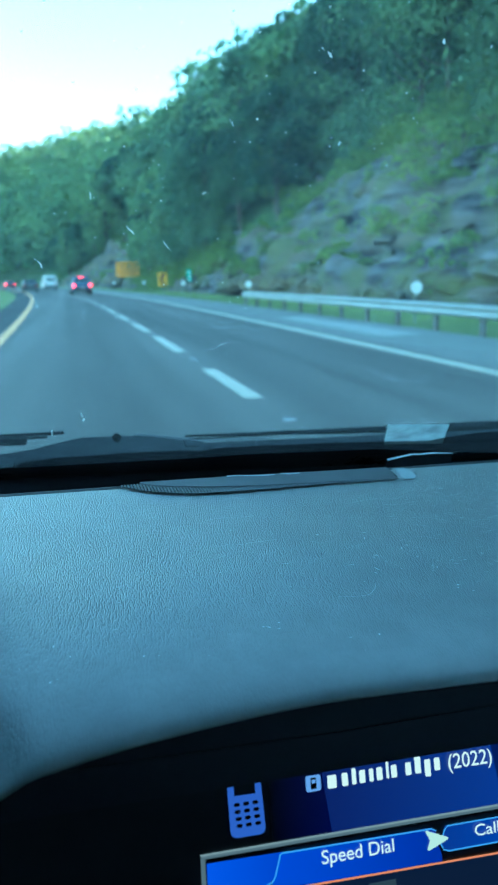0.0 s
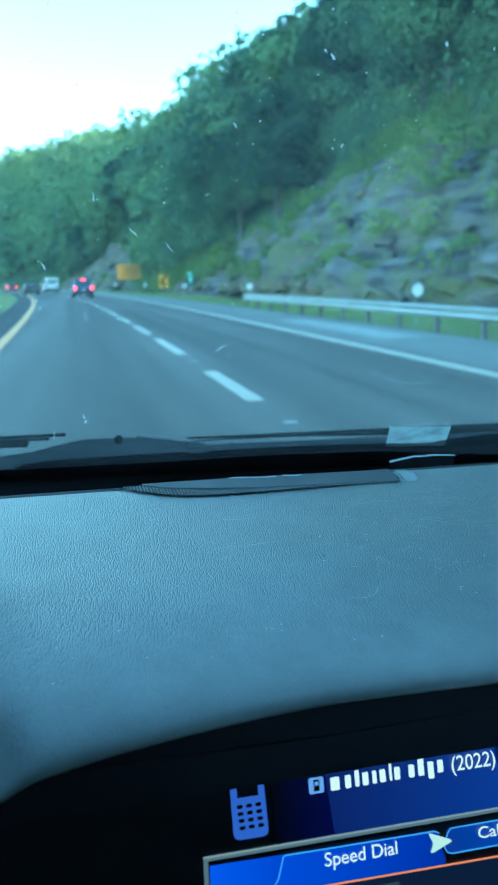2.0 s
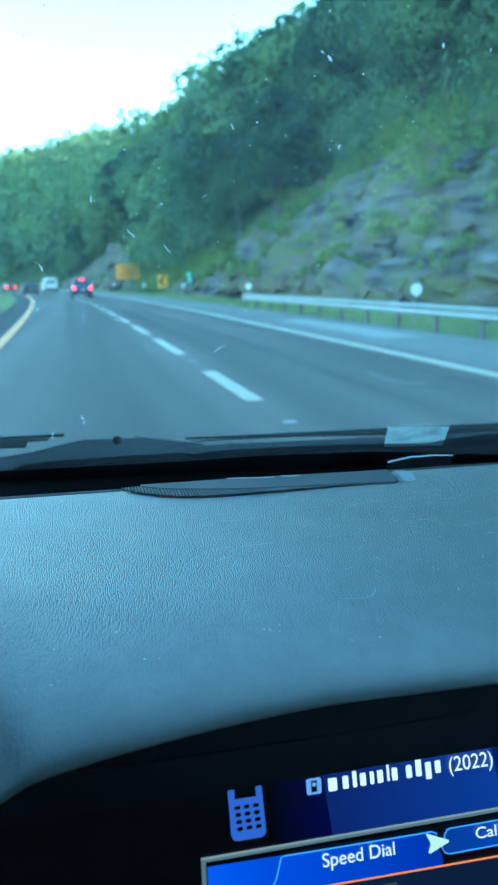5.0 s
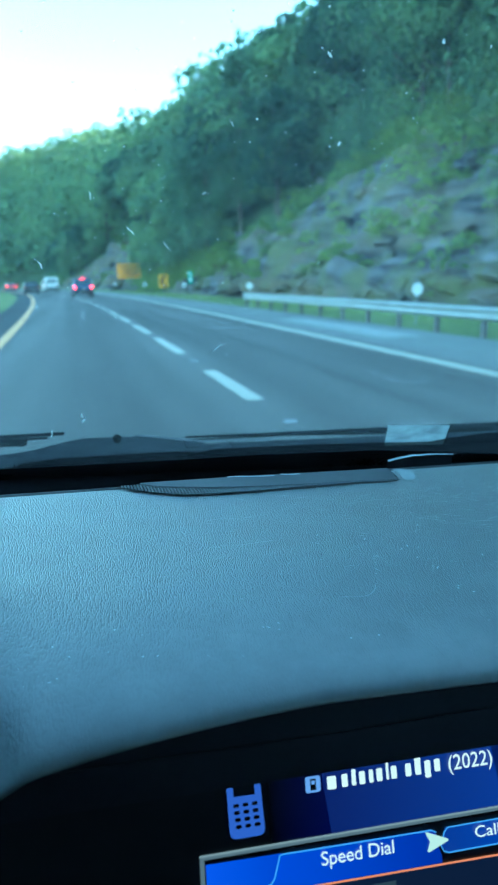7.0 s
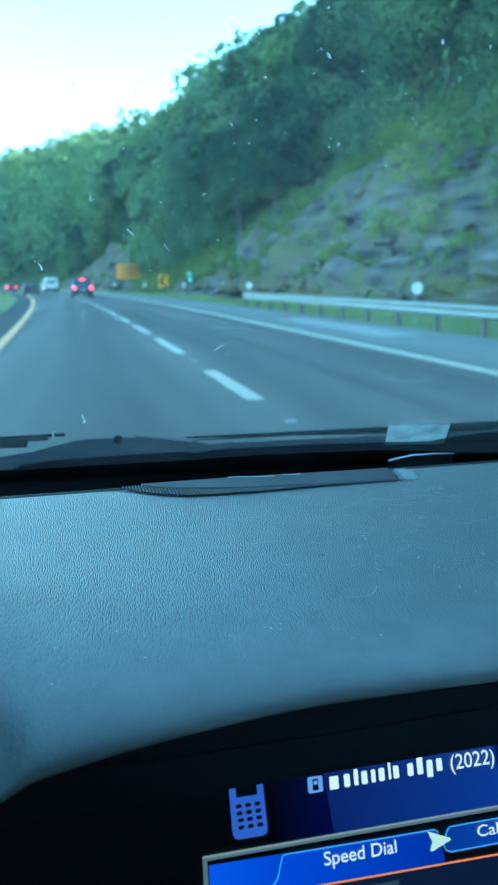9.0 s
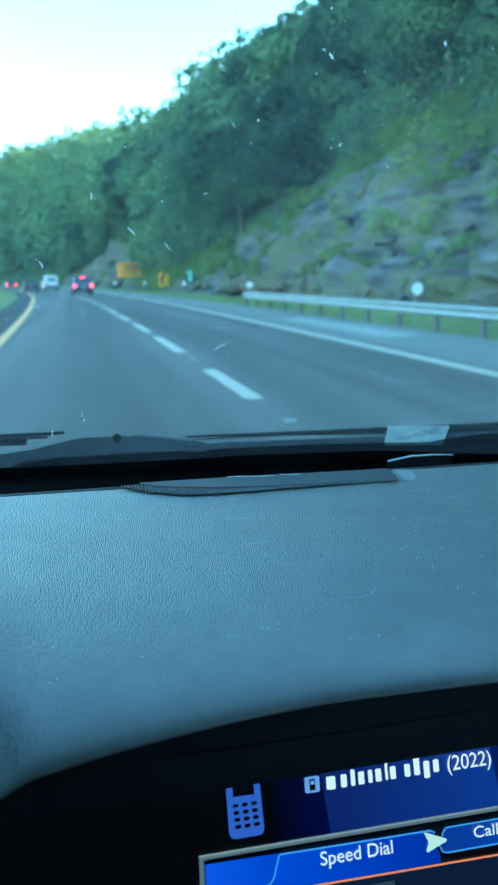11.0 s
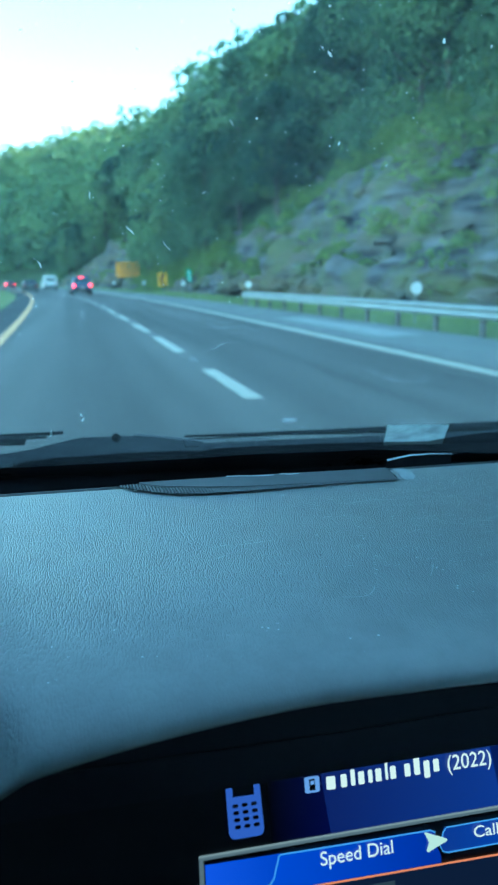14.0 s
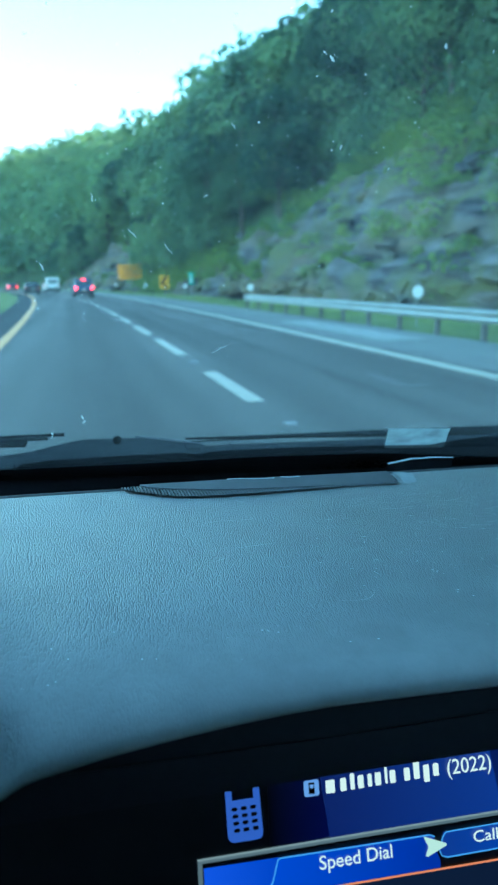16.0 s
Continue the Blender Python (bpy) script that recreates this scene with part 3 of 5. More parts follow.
chevron_sign(road_pose(60.0, 8.0, 0.0, 6))
mile_sign(road_pose(52.0, 8.6, -0.1, 4))
first = delineator(road_pose(35.5, 8.3, 0.12))
for a in (17.7, 53.0, 71.0, 90.0, 108.0):
    copy_thing(first, road_pose(a, 8.3, 0.12))
work_sign(road_pose(88.0, 9.9, 0.1))


# ---- cars ahead ----
def car_body(sections):
    """Skin over cross sections along y: (y, half width low, half width high, bottom, waist, top)."""
    rows = []
    for y, wl, wh, zb, zw, zt in sections:
        rows.append([Vector(p) for p in ((-wl * 0.92, y, zb), (-wl, y, zb + 0.12), (-wl, y, zw), (-wh, y, zt - 0.06), (-wh * 0.86, y, zt), (wh * 0.86, y, zt), (wh, y, zt - 0.06), (wl, y, zw), (wl, y, zb + 0.12), (wl * 0.92, y, zb), (-wl * 0.92, y, zb))])
    bm = grid(rows)
    bm.verts.ensure_lookup_table()
    n = 11
    bmesh.ops.contextual_create(bm, geom=[bm.verts[i] for i in range(n - 1)])
    bm.verts.ensure_lookup_table()
    k = len(bm.verts)
    bmesh.ops.contextual_create(bm, geom=[bm.verts[k - n + i] for i in range(n - 1)])
    bmesh.ops.remove_doubles(bm, verts=bm.verts[:], dist=0.001)
    bmesh.ops.recalc_face_normals(bm, faces=bm.faces[:])
    bmesh.ops.bevel(bm, geom=[e for e in bm.edges if len(e.link_faces) == 2 and e.calc_face_angle(0) > 0.5], offset=0.04, segments=2, affect="EDGES")
    return bm


def wheels(t, half, ys, r=0.34):
    for y in ys:
        for sx in (-1, 1):
            tyre = part("wheel", tube((sx * (half - 0.2), y, r), (sx * half, y, r), r, sides=20), TYRE, t)
            part("rim", tube((sx * (half - 0.05), y, r), (sx * (half + 0.008), y, r), r * 0.62, sides=16), RIM, tyre)


def vehicle(m, name, label, paint, L, w, h, waist, tail, boxy, brake, group="cars ahead"):
    t = thing(name, m, label, "car", group)
    W = w / 2
    if boxy:
        sec = [(0, W * 0.94, W * 0.86, 0.42, waist, h - 0.1), (0.12, W, W * 0.9, 0.36, waist, h), (L - 1.6, W, W * 0.9, 0.3, waist, h), (L - 0.9, W, W * 0.9, 0.3, waist - 0.1, waist + 0.25), (L - 0.1, W * 0.9, W * 0.85, 0.35, waist - 0.25, waist - 0.05)]
    else:
        sec = [(0, W * 0.93, W * 0.84, 0.48, waist - 0.15, waist), (0.1, W * 0.98, W * 0.88, 0.36, waist - 0.1, waist + 0.04), (tail, W, W * 0.76, 0.3, waist, h), (L * 0.52, W, W * 0.78, 0.3, waist, h + 0.02), (L * 0.72, W, W * 0.84, 0.3, waist - 0.05, waist + 0.05), (L, W * 0.88, W * 0.8, 0.4, waist - 0.25, waist - 0.18)]
    part("body", car_body(sec), paint, t, smooth=False)
    if boxy:
        glass = [(-W * 0.68, waist + 0.12), (W * 0.68, waist + 0.12), (W * 0.62, h - 0.3), (-W * 0.62, h - 0.3)]
        bm = prism(glass, 0.02)
        bmesh.ops.transform(bm, matrix=pose(0, -0.012, 0), verts=bm.verts[:])
    else:
        lean = math.degrees(math.atan2(tail - 0.1, h - waist - 0.04))
        run = math.hypot(tail - 0.1, h - waist - 0.04)
        glass = [(-W * 0.80, 0.06), (W * 0.80, 0.06), (W * 0.70, run - 0.10), (-W * 0.70, run - 0.10)]
        bm = prism(glass, 0.02)
        bmesh.ops.transform(bm, matrix=pose(0, 0.1 - 0.016, waist + 0.04) @ pose(0, 0, 0, -lean), verts=bm.verts[:])
    part("rear_window", bm, PALE_GLASS if boxy else CAR_GLASS, t, "rear window")
    for sx in (-1, 1):
        rows = [[Vector((sx * (W * f1 + 0.012), y, z)) for y in (L * 0.2, L * 0.42, L * 0.66)] for f1, z in ((0.985, waist + 0.05), (0.83 if not boxy else 0.92, h - 0.14))]
        part("side_window", grid(rows), CAR_GLASS, t)
        part("tail_lamp", box(sx * W * 0.8 - 0.11, sx * W * 0.8 + 0.11, -0.03, 0.12, waist - 0.28, waist - 0.06, 0.03), BRAKE_RED if brake else TAIL_RED, t, "glowing red brake lamp" if brake else "red tail lamp")
        mirror = part("mirror", box(sx * (W + 0.1) - 0.1, sx * (W + 0.1) + 0.1, L * 0.64, L * 0.64 + 0.1, waist + 0.02, waist + 0.18, 0.03), paint, t)
    if brake:
        part("high_brake_lamp", box(-0.2, 0.2, tail - 0.05, tail + 0.05, h - 0.16, h - 0.03, 0.01), BRAKE_RED, t, "glowing high brake lamp")
    part("bumper", box(-W * 0.94, W * 0.94, -0.09, 0.12, 0.34, 0.62, 0.05), BLACK_PLASTIC, t, "dark plastic bumper")
    pl = part("number_plate", box(-0.16, 0.16, -0.045, -0.02, waist - 0.42, waist - 0.26, 0.005), PLATE, t)
    part("marking", box(-0.12, 0.12, -0.049, -0.046, waist - 0.37, waist - 0.31), BLACK_PLASTIC, pl)
    wheels(t, W - 0.01, (0.78, L - 0.85))
    return t


vehicle(road_pose(62.0, 0.9), "suv", "dark blue hatchback suv with brake lamps lit on the road", BLUE_PAINT, 4.5, 1.86, 1.66, 1.02, 0.45, False, True)
vehicle(road_pose(100.0, 1.0), "van", "white panel van driving on the road ahead", WHITE_PAINT, 5.2, 2.0, 2.1, 1.15, 0.2, True, False)
vehicle(road_pose(84.0, -2.95), "sedan", "dark car driving on the road ahead", DARK_PAINT, 4.6, 1.85, 1.5, 0.98, 0.7, False, False)
vehicle(road_pose(128.0, -2.2), "sedan", "dark red lit distant car on the road", DARK_PAINT, 4.6, 1.85, 1.5, 0.98, 0.7, False, True)

# ---- the cabin: its own axes, x across, y ahead, z up, from the eye ----
CAR = pose(0, 0, 1.40, 0, 2.82, -2.84) @ Matrix.Scale(0.85, 4)


def leather():
    m, nt, b = principled("grained_dash_vinyl", 0.44, 0.0, 0.95)
    b.inputs["Coat Weight"].default_value, b.inputs["Coat Roughness"].default_value = 0.7, 0.34
    b.inputs["Sheen Weight"].default_value, b.inputs["Sheen Roughness"].default_value = 0.04, 0.45
    L = nt.links.new
    co = nt.nodes.new("ShaderNodeTexCoord")
    mp = nt.nodes.new("ShaderNodeMapping")
    mp.inputs["Scale"].default_value = (1.0, 0.22, 0.6)
    L(co.outputs["Object"], mp.inputs[0])
    warp = node(nt, "TexNoise", Scale=60.0, Detail=3.0)
    L(co.outputs["Object"], warp.inputs[0])
    mixv = nt.nodes.new("ShaderNodeMixRGB")
    mixv.blend_type = "LINEAR_LIGHT"
    mixv.inputs[0].default_value = 0.0005
    L(mp.outputs[0], mixv.inputs[1])
    L(warp.outputs[1], mixv.inputs[2])
    v = node(nt, "TexNoise", Scale=1350.0, Detail=1.5, Roughness=0.45)
    L(mixv.outputs[0], v.inputs["Vector"])
    crease = nt.nodes.new("ShaderNodeMapRange")
    crease.interpolation_type = "SMOOTHSTEP"
    crease.inputs["From Min"].default_value, crease.inputs["From Max"].default_value = 0.36, 0.56
    L(v.outputs[0], crease.inputs["Value"])
    n = node(nt, "TexNoise", Scale=26.0, Detail=9.0, Roughness=0.72)
    L(co.outputs["Object"], n.inputs[0])
    r = nt.nodes.new("ShaderNodeValToRGB")
    r.color_ramp.elements[0].position, r.color_ramp.elements[1].position = 0.36, 0.66
    r.color_ramp.elements[0].color, r.color_ramp.elements[1].color = (0.104, 0.120, 0.119, 1), (0.148, 0.170, 0.168, 1)
    L(n.outputs[0], r.inputs[0])
    # shade in the grain's creases, painted into the base colour
    groove = nt.nodes.new("ShaderNodeMixRGB")
    groove.blend_type, groove.inputs[2].default_value = "MULTIPLY", (0.56, 0.57, 0.58, 1)
    crease_shade = nt.nodes.new("ShaderNodeMapRange")
    for k, v_ in (("From Min", 0.0), ("From Max", 1.0), ("To Min", 1.0), ("To Max", 0.0)):
        crease_shade.inputs[k].default_value = v_
    L(crease.outputs[0], crease_shade.inputs["Value"])
    L(r.outputs[0], groove.inputs[1])
    L(groove.outputs[0], b.inputs["Base Color"])
    bp = node(nt, "Bump", Strength=0.5, Distance=0.0006)
    L(crease.outputs[0], bp.inputs["Height"])
    sep = nt.nodes.new("ShaderNodeSeparateXYZ")
    L(co.outputs["Object"], sep.inputs[0])
    worn = nt.nodes.new("ShaderNodeMapRange")
    worn.interpolation_type = "SMOOTHSTEP"
    for k, v_ in (("From Min", 0.17), ("From Max", 0.40), ("To Min", 0.05), ("To Max", 1.0)):
        worn.inputs[k].default_value = v_
    side = nt.nodes.new("ShaderNodeMapRange")
    for k, v_ in (("From Min", -0.03), ("From Max", 0.12), ("To Min", 0.0), ("To Max", 0.045)):
        side.inputs[k].default_value = v_
    L(sep.outputs[0], side.inputs["Value"])
    rub = node(nt, "Math", )
    rub.operation = "SUBTRACT"
    L(sep.outputs[1], rub.inputs[0])
    L(side.outputs[0], rub.inputs[1])
    L(rub.outputs[0], worn.inputs["Value"])
    L(worn.outputs[0], bp.inputs["Strength"])
    deep = nt.nodes.new("ShaderNodeMath")
    deep.operation = "MULTIPLY"
    L(crease_shade.outputs[0], deep.inputs[0])
    L(worn.outputs[0], deep.inputs[1])
    L(deep.outputs[0], groove.inputs[0])
    L(bp.outputs[0], b.inputs["Normal"])
    L(bp.outputs[0], b.inputs["Coat Normal"])
    return m


DASH = leather()
DASH_BLACK = surface("black_cabin_plastic", (0.022, 0.022, 0.027), (0.034, 0.034, 0.041), 10, 300, 0.6, bump=0.15, depth=0.0004, spec=0.25)
REAR_SLOPE = surface("smooth_dark_plastic", (0.030, 0.031, 0.036), (0.042, 0.043, 0.049), 14, 250, 0.6, bump=0.1, depth=0.0003, spec=0.1)
FRIT = surface("fired_black_band", (0.060, 0.054, 0.058), (0.085, 0.078, 0.082), 12, 200, 0.14, bump=0.0, spec=0.6)
GRILLE = surface("grille_plastic", (0.056, 0.058, 0.062), (0.080, 0.083, 0.088), 20, 300, 0.5, bump=0.1, depth=0.0003, spec=0.3)
COWL = surface("cowl_plastic", (0.018, 0.020, 0.023), (0.034, 0.037, 0.040), 9, 120, 0.8, bump=0.2, depth=0.0008, spec=0.0)
RIB = surface("rib_plastic", (0.085, 0.09, 0.09), (0.12, 0.125, 0.125), 20, 300, 0.5, bump=0.1, depth=0.0003, spec=0.4)
TROUGH = surface("black_trough_plastic", (0.017, 0.016, 0.020), (0.025, 0.024, 0.029), 10, 300, 0.7, bump=0.1, depth=0.0004, spec=0.1)
VOID = surface("unlit_hole", (0.002, 0.002, 0.002), (0.004, 0.004, 0.004), 9, 120, 0.9, bump=0.0, spec=0.0)
RUBBER = surface("wiper_rubber", (0.008, 0.008, 0.009), (0.019, 0.020, 0.021), 12, 150, 0.7, bump=0.1, depth=0.0005, spec=0.0)
LIP = surface("cowl_lip_plastic", (0.012, 0.011, 0.013), (0.019, 0.018, 0.020), 12, 150, 0.7, bump=0.1, depth=0.0005, spec=0.05)
FILM = surface("pale_foil", (0.3, 0.32, 0.33), (0.58, 0.61, 0.62), 14, 90, 0.4, bump=0.2, depth=0.001)
BEZEL = surface("bezel_plastic", (0.016, 0.017, 0.029), (0.024, 0.026, 0.040), 12, 300, 0.5, bump=0.1, depth=0.0003, spec=0.3)
SCREEN_BASE = surface("unlit_screen", (0.018, 0.019, 0.026), (0.026, 0.028, 0.036), 10, 80, 0.3, bump=0.0, spec=0.2)
LINING = surface("cabin_lining", (0.03, 0.03, 0.034), (0.05, 0.05, 0.056), 6, 90, 0.9, bump=0.3, depth=0.002)
SCUFF = surface("pale_scuff", (0.34, 0.37, 0.37), (0.64, 0.67, 0.67), 60, 300, 0.6, bump=0.0)
DUST = surface("dried_specks", (0.6, 0.65, 0.66), (0.85, 0.9, 0.9), 40, 300, 0.7, bump=0.0)


def through_lit(name, colour, alpha=1.0, patchy=0.0):
    """A thin layer, for deposits and the painted reflection, that daylight shines through from behind."""
    m, nt, b = principled(name, 0.6)
    L = nt.links.new
    b.inputs["Base Color"].default_value = (*colour, 1)
    t = nt.nodes.new("ShaderNodeBsdfTranslucent")
    t.inputs[0].default_value = (*colour, 1)
    mix = node(nt, "MixShader", Fac=0.6)
    L(b.outputs[0], mix.inputs[1])
    L(t.outputs[0], mix.inputs[2])
    clear = nt.nodes.new("ShaderNodeBsdfTransparent")
    top = node(nt, "MixShader", Fac=alpha)
    L(clear.outputs[0], top.inputs[1])
    L(mix.outputs[0], top.inputs[2])
    if patchy:
        co = nt.nodes.new("ShaderNodeTexCoord")
        n = node(nt, "TexNoise", Scale=45.0, Detail=4.0)
        L(co.outputs["Object"], n.inputs[0])
        f = nt.nodes.new("ShaderNodeMath")
        f.operation, f.inputs[1].default_value, f.inputs[2].default_value = "MULTIPLY_ADD", patchy, alpha - patchy / 2
        L(n.outputs[0], f.inputs[0])
        L(f.outputs[0], top.inputs[0])
    L(top.outputs[0], nt.nodes["Material Output"].inputs[0])
    return m


GLASS_DUST = through_lit("dried_glass_specks", (0.92, 0.90, 0.80), 0.95)
SMEAR = through_lit("dried_smear", (0.95, 0.93, 0.83), 0.9, 0.3)
FAINT = through_lit("faint_scratch", (0.85, 0.88, 0.88), 0.10)
DOTTED = through_lit("fired_dots", (0.006, 0.006, 0.007), 0.84, 0.12)
REFLECTION_TINT = through_lit("painted_reflection", (0.62, 0.68, 0.66), 0.52, 0.9)


def cabin_thing(name, label, category, kind="", group="", at=Matrix.Identity(4)):
    return thing(name, CAR @ at, label, category, group, kind)


def smooth_steps(points, n):
    """Points of a smooth curve through the given ones."""
    out = []
    k = len(points)
    for i in range(k - 1):
        p0, p1, p2, p3 = (np.array(points[min(max(j, 0), k - 1)], float) for j in (i - 1, i, i + 1, i + 2))
        for t in np.linspace(0, 1, n, endpoint=False):
            out.append(0.5 * (2 * p1 + (p2 - p0) * t + (2 * p0 - 5 * p1 + 4 * p2 - p3) * t * t + (3 * p1 - p0 - 3 * p2 + p3) * t ** 3))
    out.append(np.array(points[-1], float))
    return out


# ---- dashboard ----
def brow(x):
    """Where the padded top rolls over above the display."""
    return 0.2157 - 0.0195 * (max(0.0, 0.1 - x) / 0.138) ** 1.6


def far_edge(x):
    return 0.4885 + 0.082 * max(x, -0.3)


def dip(x):
    """How far the front of the pad sinks towards the instruments."""
    return 0.003 * min(1.0, max(0.0, (0.0 - x) / 0.06)) ** 1.5


def crown(y):
    """How far the pad curves down towards the seats."""
    return 0.43 * max(0.0, 0.36 - y) ** 2


def hollow(x, y):
    """A shallow hollow beside the instrument hood, added to darken the pad's left edge."""
    f = min(1.0, max(0.0, (-0.031 - x) / 0.016))
    return 0.006 * f * f * (3 - 2 * f) * math.exp(-((y - 0.214) / 0.018) ** 2)


def dash_profile(x):
    b, e = brow(x), far_edge(x)
    b += 0.0052
    pts = smooth_steps([(b + 0.016, -0.1694), (b + 0.009, -0.1690), (b + 0.0045, -0.1680), (b + 0.0030, -0.1668), (b + 0.0044, -0.1653), (b + 0.009, -0.1635), (b + 0.017, -0.1618), (b + 0.032, -0.1607), (b + 0.055, -0.1602), (b + 0.08, -0.160), (0.36, -0.160), (0.43, -0.160), (e - 0.02, -0.160), (e - 0.006, -0.1602), (e - 0.001, -0.1612), (e + 0.001, -0.1645)], 6)
    return [(y, z - dip(x) * max(0.0, (b + 0.10 - y) / 0.10) ** 2 - hollow(x, y) - crown(y)) for y, z in pts]


dashboard = cabin_thing("dashboard", "dark blue-grey grained vinyl dashboard top, dusty and scuffed", "dashboard")
XS = np.concatenate([np.arange(-0.9, -0.2, 0.1), np.arange(-0.2, -0.07, 0.015), np.arange(-0.07, 0.0, 0.004), np.arange(0.0, 0.55, 0.015), np.arange(0.6, 1.0, 0.1)])
part("top_pad", grid([[Vector((x, y, z)) for y, z in dash_profile(x)] for x in XS]), DASH, dashboard, "grained padded vinyl top", True)
rows = [[Vector((x, y, z)) for y, z in ((far_edge(x) + 0.036, -0.190), (far_edge(x) + 0.038, -0.225), (0.60, -0.24), (0.63, -0.225), (0.655, -0.20))] for x in XS]
slope = [[Vector((x, far_edge(x) + dy, z)) for dy, z in ((0.0015, -0.1625), (0.008, -0.1626), (0.018, -0.1650), (0.028, -0.1705), (0.036, -0.190))] for x in XS]
part("rear_slope", grid(slope), REAR_SLOPE, dashboard, "smooth dark plastic behind the padded top", True)
part("defroster_trough", grid(rows), TROUGH, dashboard, "black trough below the windscreen")
rows = [[Vector((x, brow(x) + 0.0088 + dy, z - 0.0088 - dip(x))) for dy, z in ((0.010, -0.1686), (0.045, -0.182), (0.048, -0.24), (0.03, -0.45), (0.03, -0.9))] for x in XS]
part("fascia", grid(rows), DASH_BLACK, dashboard, "black fascia below the brow")


def on_pad(x, y):
    b = brow(x) + 0.0052
    return (x, y, -0.1594 - crown(y) - 0.0009 * max(0.0, (b + 0.05 - y) / 0.04) ** 2)


def specks(count, seed, spot, r0, r1, up):
    """Many tiny irregular flakes; spot(rng) gives place, and up the surface's normal."""
    rng = np.random.default_rng(seed)
    V, F = [], []
    n = Vector(up).normalized()
    t = n.cross(Vector((0.3, 1, 0.2))).normalized()
    b = n.cross(t)
    for _ in range(count):
        p = Vector(spot(rng))
        r = r0 + (r1 - r0) * rng.random() ** 3
        k, a0, asp = int(rng.integers(5, 8)), rng.random() * 6.3, 0.4 + 0.6 * rng.random()
        s = len(V)
        for i in range(k):
            a = a0 + 6.283 * i / k
            q = r * (0.6 + 0.6 * rng.random())
            V.append(tuple(p + t * (math.cos(a) * q) + b * (math.sin(a) * q * asp)))
        F.append(tuple(range(s, s + k)))
    return V, F


def speck_part(name, V, F, material, parent, label):
    o = new(name, mesh_from_arrays(name, V, F, material))
    o.parent = parent
    return tagged(o, label, kind="stuff")


V, F = specks(420, 11, lambda r: on_pad(r.uniform(-0.1, 0.36), 0.24 + 0.25 * r.random() ** 0.8), 0.00016, 0.0006, (0, 0, 1))
speck_part("dust", V, F, DUST, dashboard, "pale dust flecks")
V, F = specks(70, 17, lambda r: on_pad(0.205 + r.normal() * 0.02, 0.318 + r.normal() * 0.014), 0.0002, 0.0008, (0, 0, 1))
speck_part("dust", V, F, DUST, dashboard, "pale dust flecks")
V, F = specks(260, 19, lambda r: on_pad(r.uniform(0.12, 0.33), r.uniform(0.33, 0.47)), 0.0002, 0.0008, (0, 0, 1))
speck_part("dust", V, F, DUST, dashboard, "pale dust flecks")
hairs = bmesh.new()
r_ = random.Random(23)
for _ in range(230):
    x, y = r_.uniform(0.13, 0.32), r_.uniform(0.31, 0.455)
    ln, a, w = r_.uniform(0.0012, 0.0055), r_.uniform(-1.2, 1.6), r_.uniform(0.00014, 0.00034)
    dx, dy = math.cos(a) * ln, math.sin(a) * ln
    bend = r_.uniform(-0.3, 0.3)
    mid = (x + dx / 2 - dy * bend, y + dy / 2 + dx * bend)
    nx, ny = -math.sin(a) * w, math.cos(a) * w
    hairs.faces.new([hairs.verts.new(on_pad(*q)) for q in ((x, y), (mid[0] - nx, mid[1] - ny), (x + dx, y + dy), (mid[0] + nx, mid[1] + ny))])
tagged(part("fine_scratches", hairs, DUST, dashboard, "short pale hairline scratches"), "short pale hairline scratches", kind="stuff")
part("crumb", tube((0.1237, 0.3396, -0.1605), (0.1237, 0.3396, -0.1594), 0.00045, sides=8), DASH_BLACK, dashboard, "tiny dark crumb")


def ribbon(points, width, up=(0, 0, 1)):
    """A thin strip along a curve."""
    pts = [Vector(p) for p in points]
    rows = [[], []]
    for i, p in enumerate(pts):
        d = (pts[min(i + 1, len(pts) - 1)] - pts[max(i - 1, 0)]).normalized()
        s = d.cross(Vector(up)).normalized() * width / 2
        rows[0].append(p + s)
        rows[1].append(p - s)
    return grid(rows)


# long scratches on the pad, through these places
SCUFFS = [
    ([(0.171, 0.424), (0.184, 0.4272), (0.1975, 0.4305), (0.2128, 0.4290), (0.2345, 0.4335), (0.2463, 0.4300), (0.259, 0.4275)], 0.0003),
    ([(0.2125, 0.389), (0.2195, 0.3868), (0.2265, 0.381), (0.2240, 0.3775), (0.2285, 0.374)], 0.0003),
    ([(0.117, 0.290), (0.127, 0.2885), (0.134, 0.2895), (0.139, 0.294), (0.142, 0.2995)], 0.00018),
    ([(0.188, 0.3185), (0.184, 0.312), (0.178, 0.3035)], 0.00018),
    ([(0.076, 0.3610), (0.083, 0.3623), (0.095, 0.3645), (0.1024, 0.3657)], 0.00035),
    ([(0.240, 0.372), (0.252, 0.3765), (0.263, 0.3755)], 0.0003),
    ([(0.062, 0.405), (0.074, 0.4085), (0.086, 0.407)], 0.0003),
]
for run, width in SCUFFS:
    part("scuff", ribbon([on_pad(x, y) for x, y in smooth_steps(run, 6)], width * 1.4), SCUFF, dashboard, "fine pale scratch")
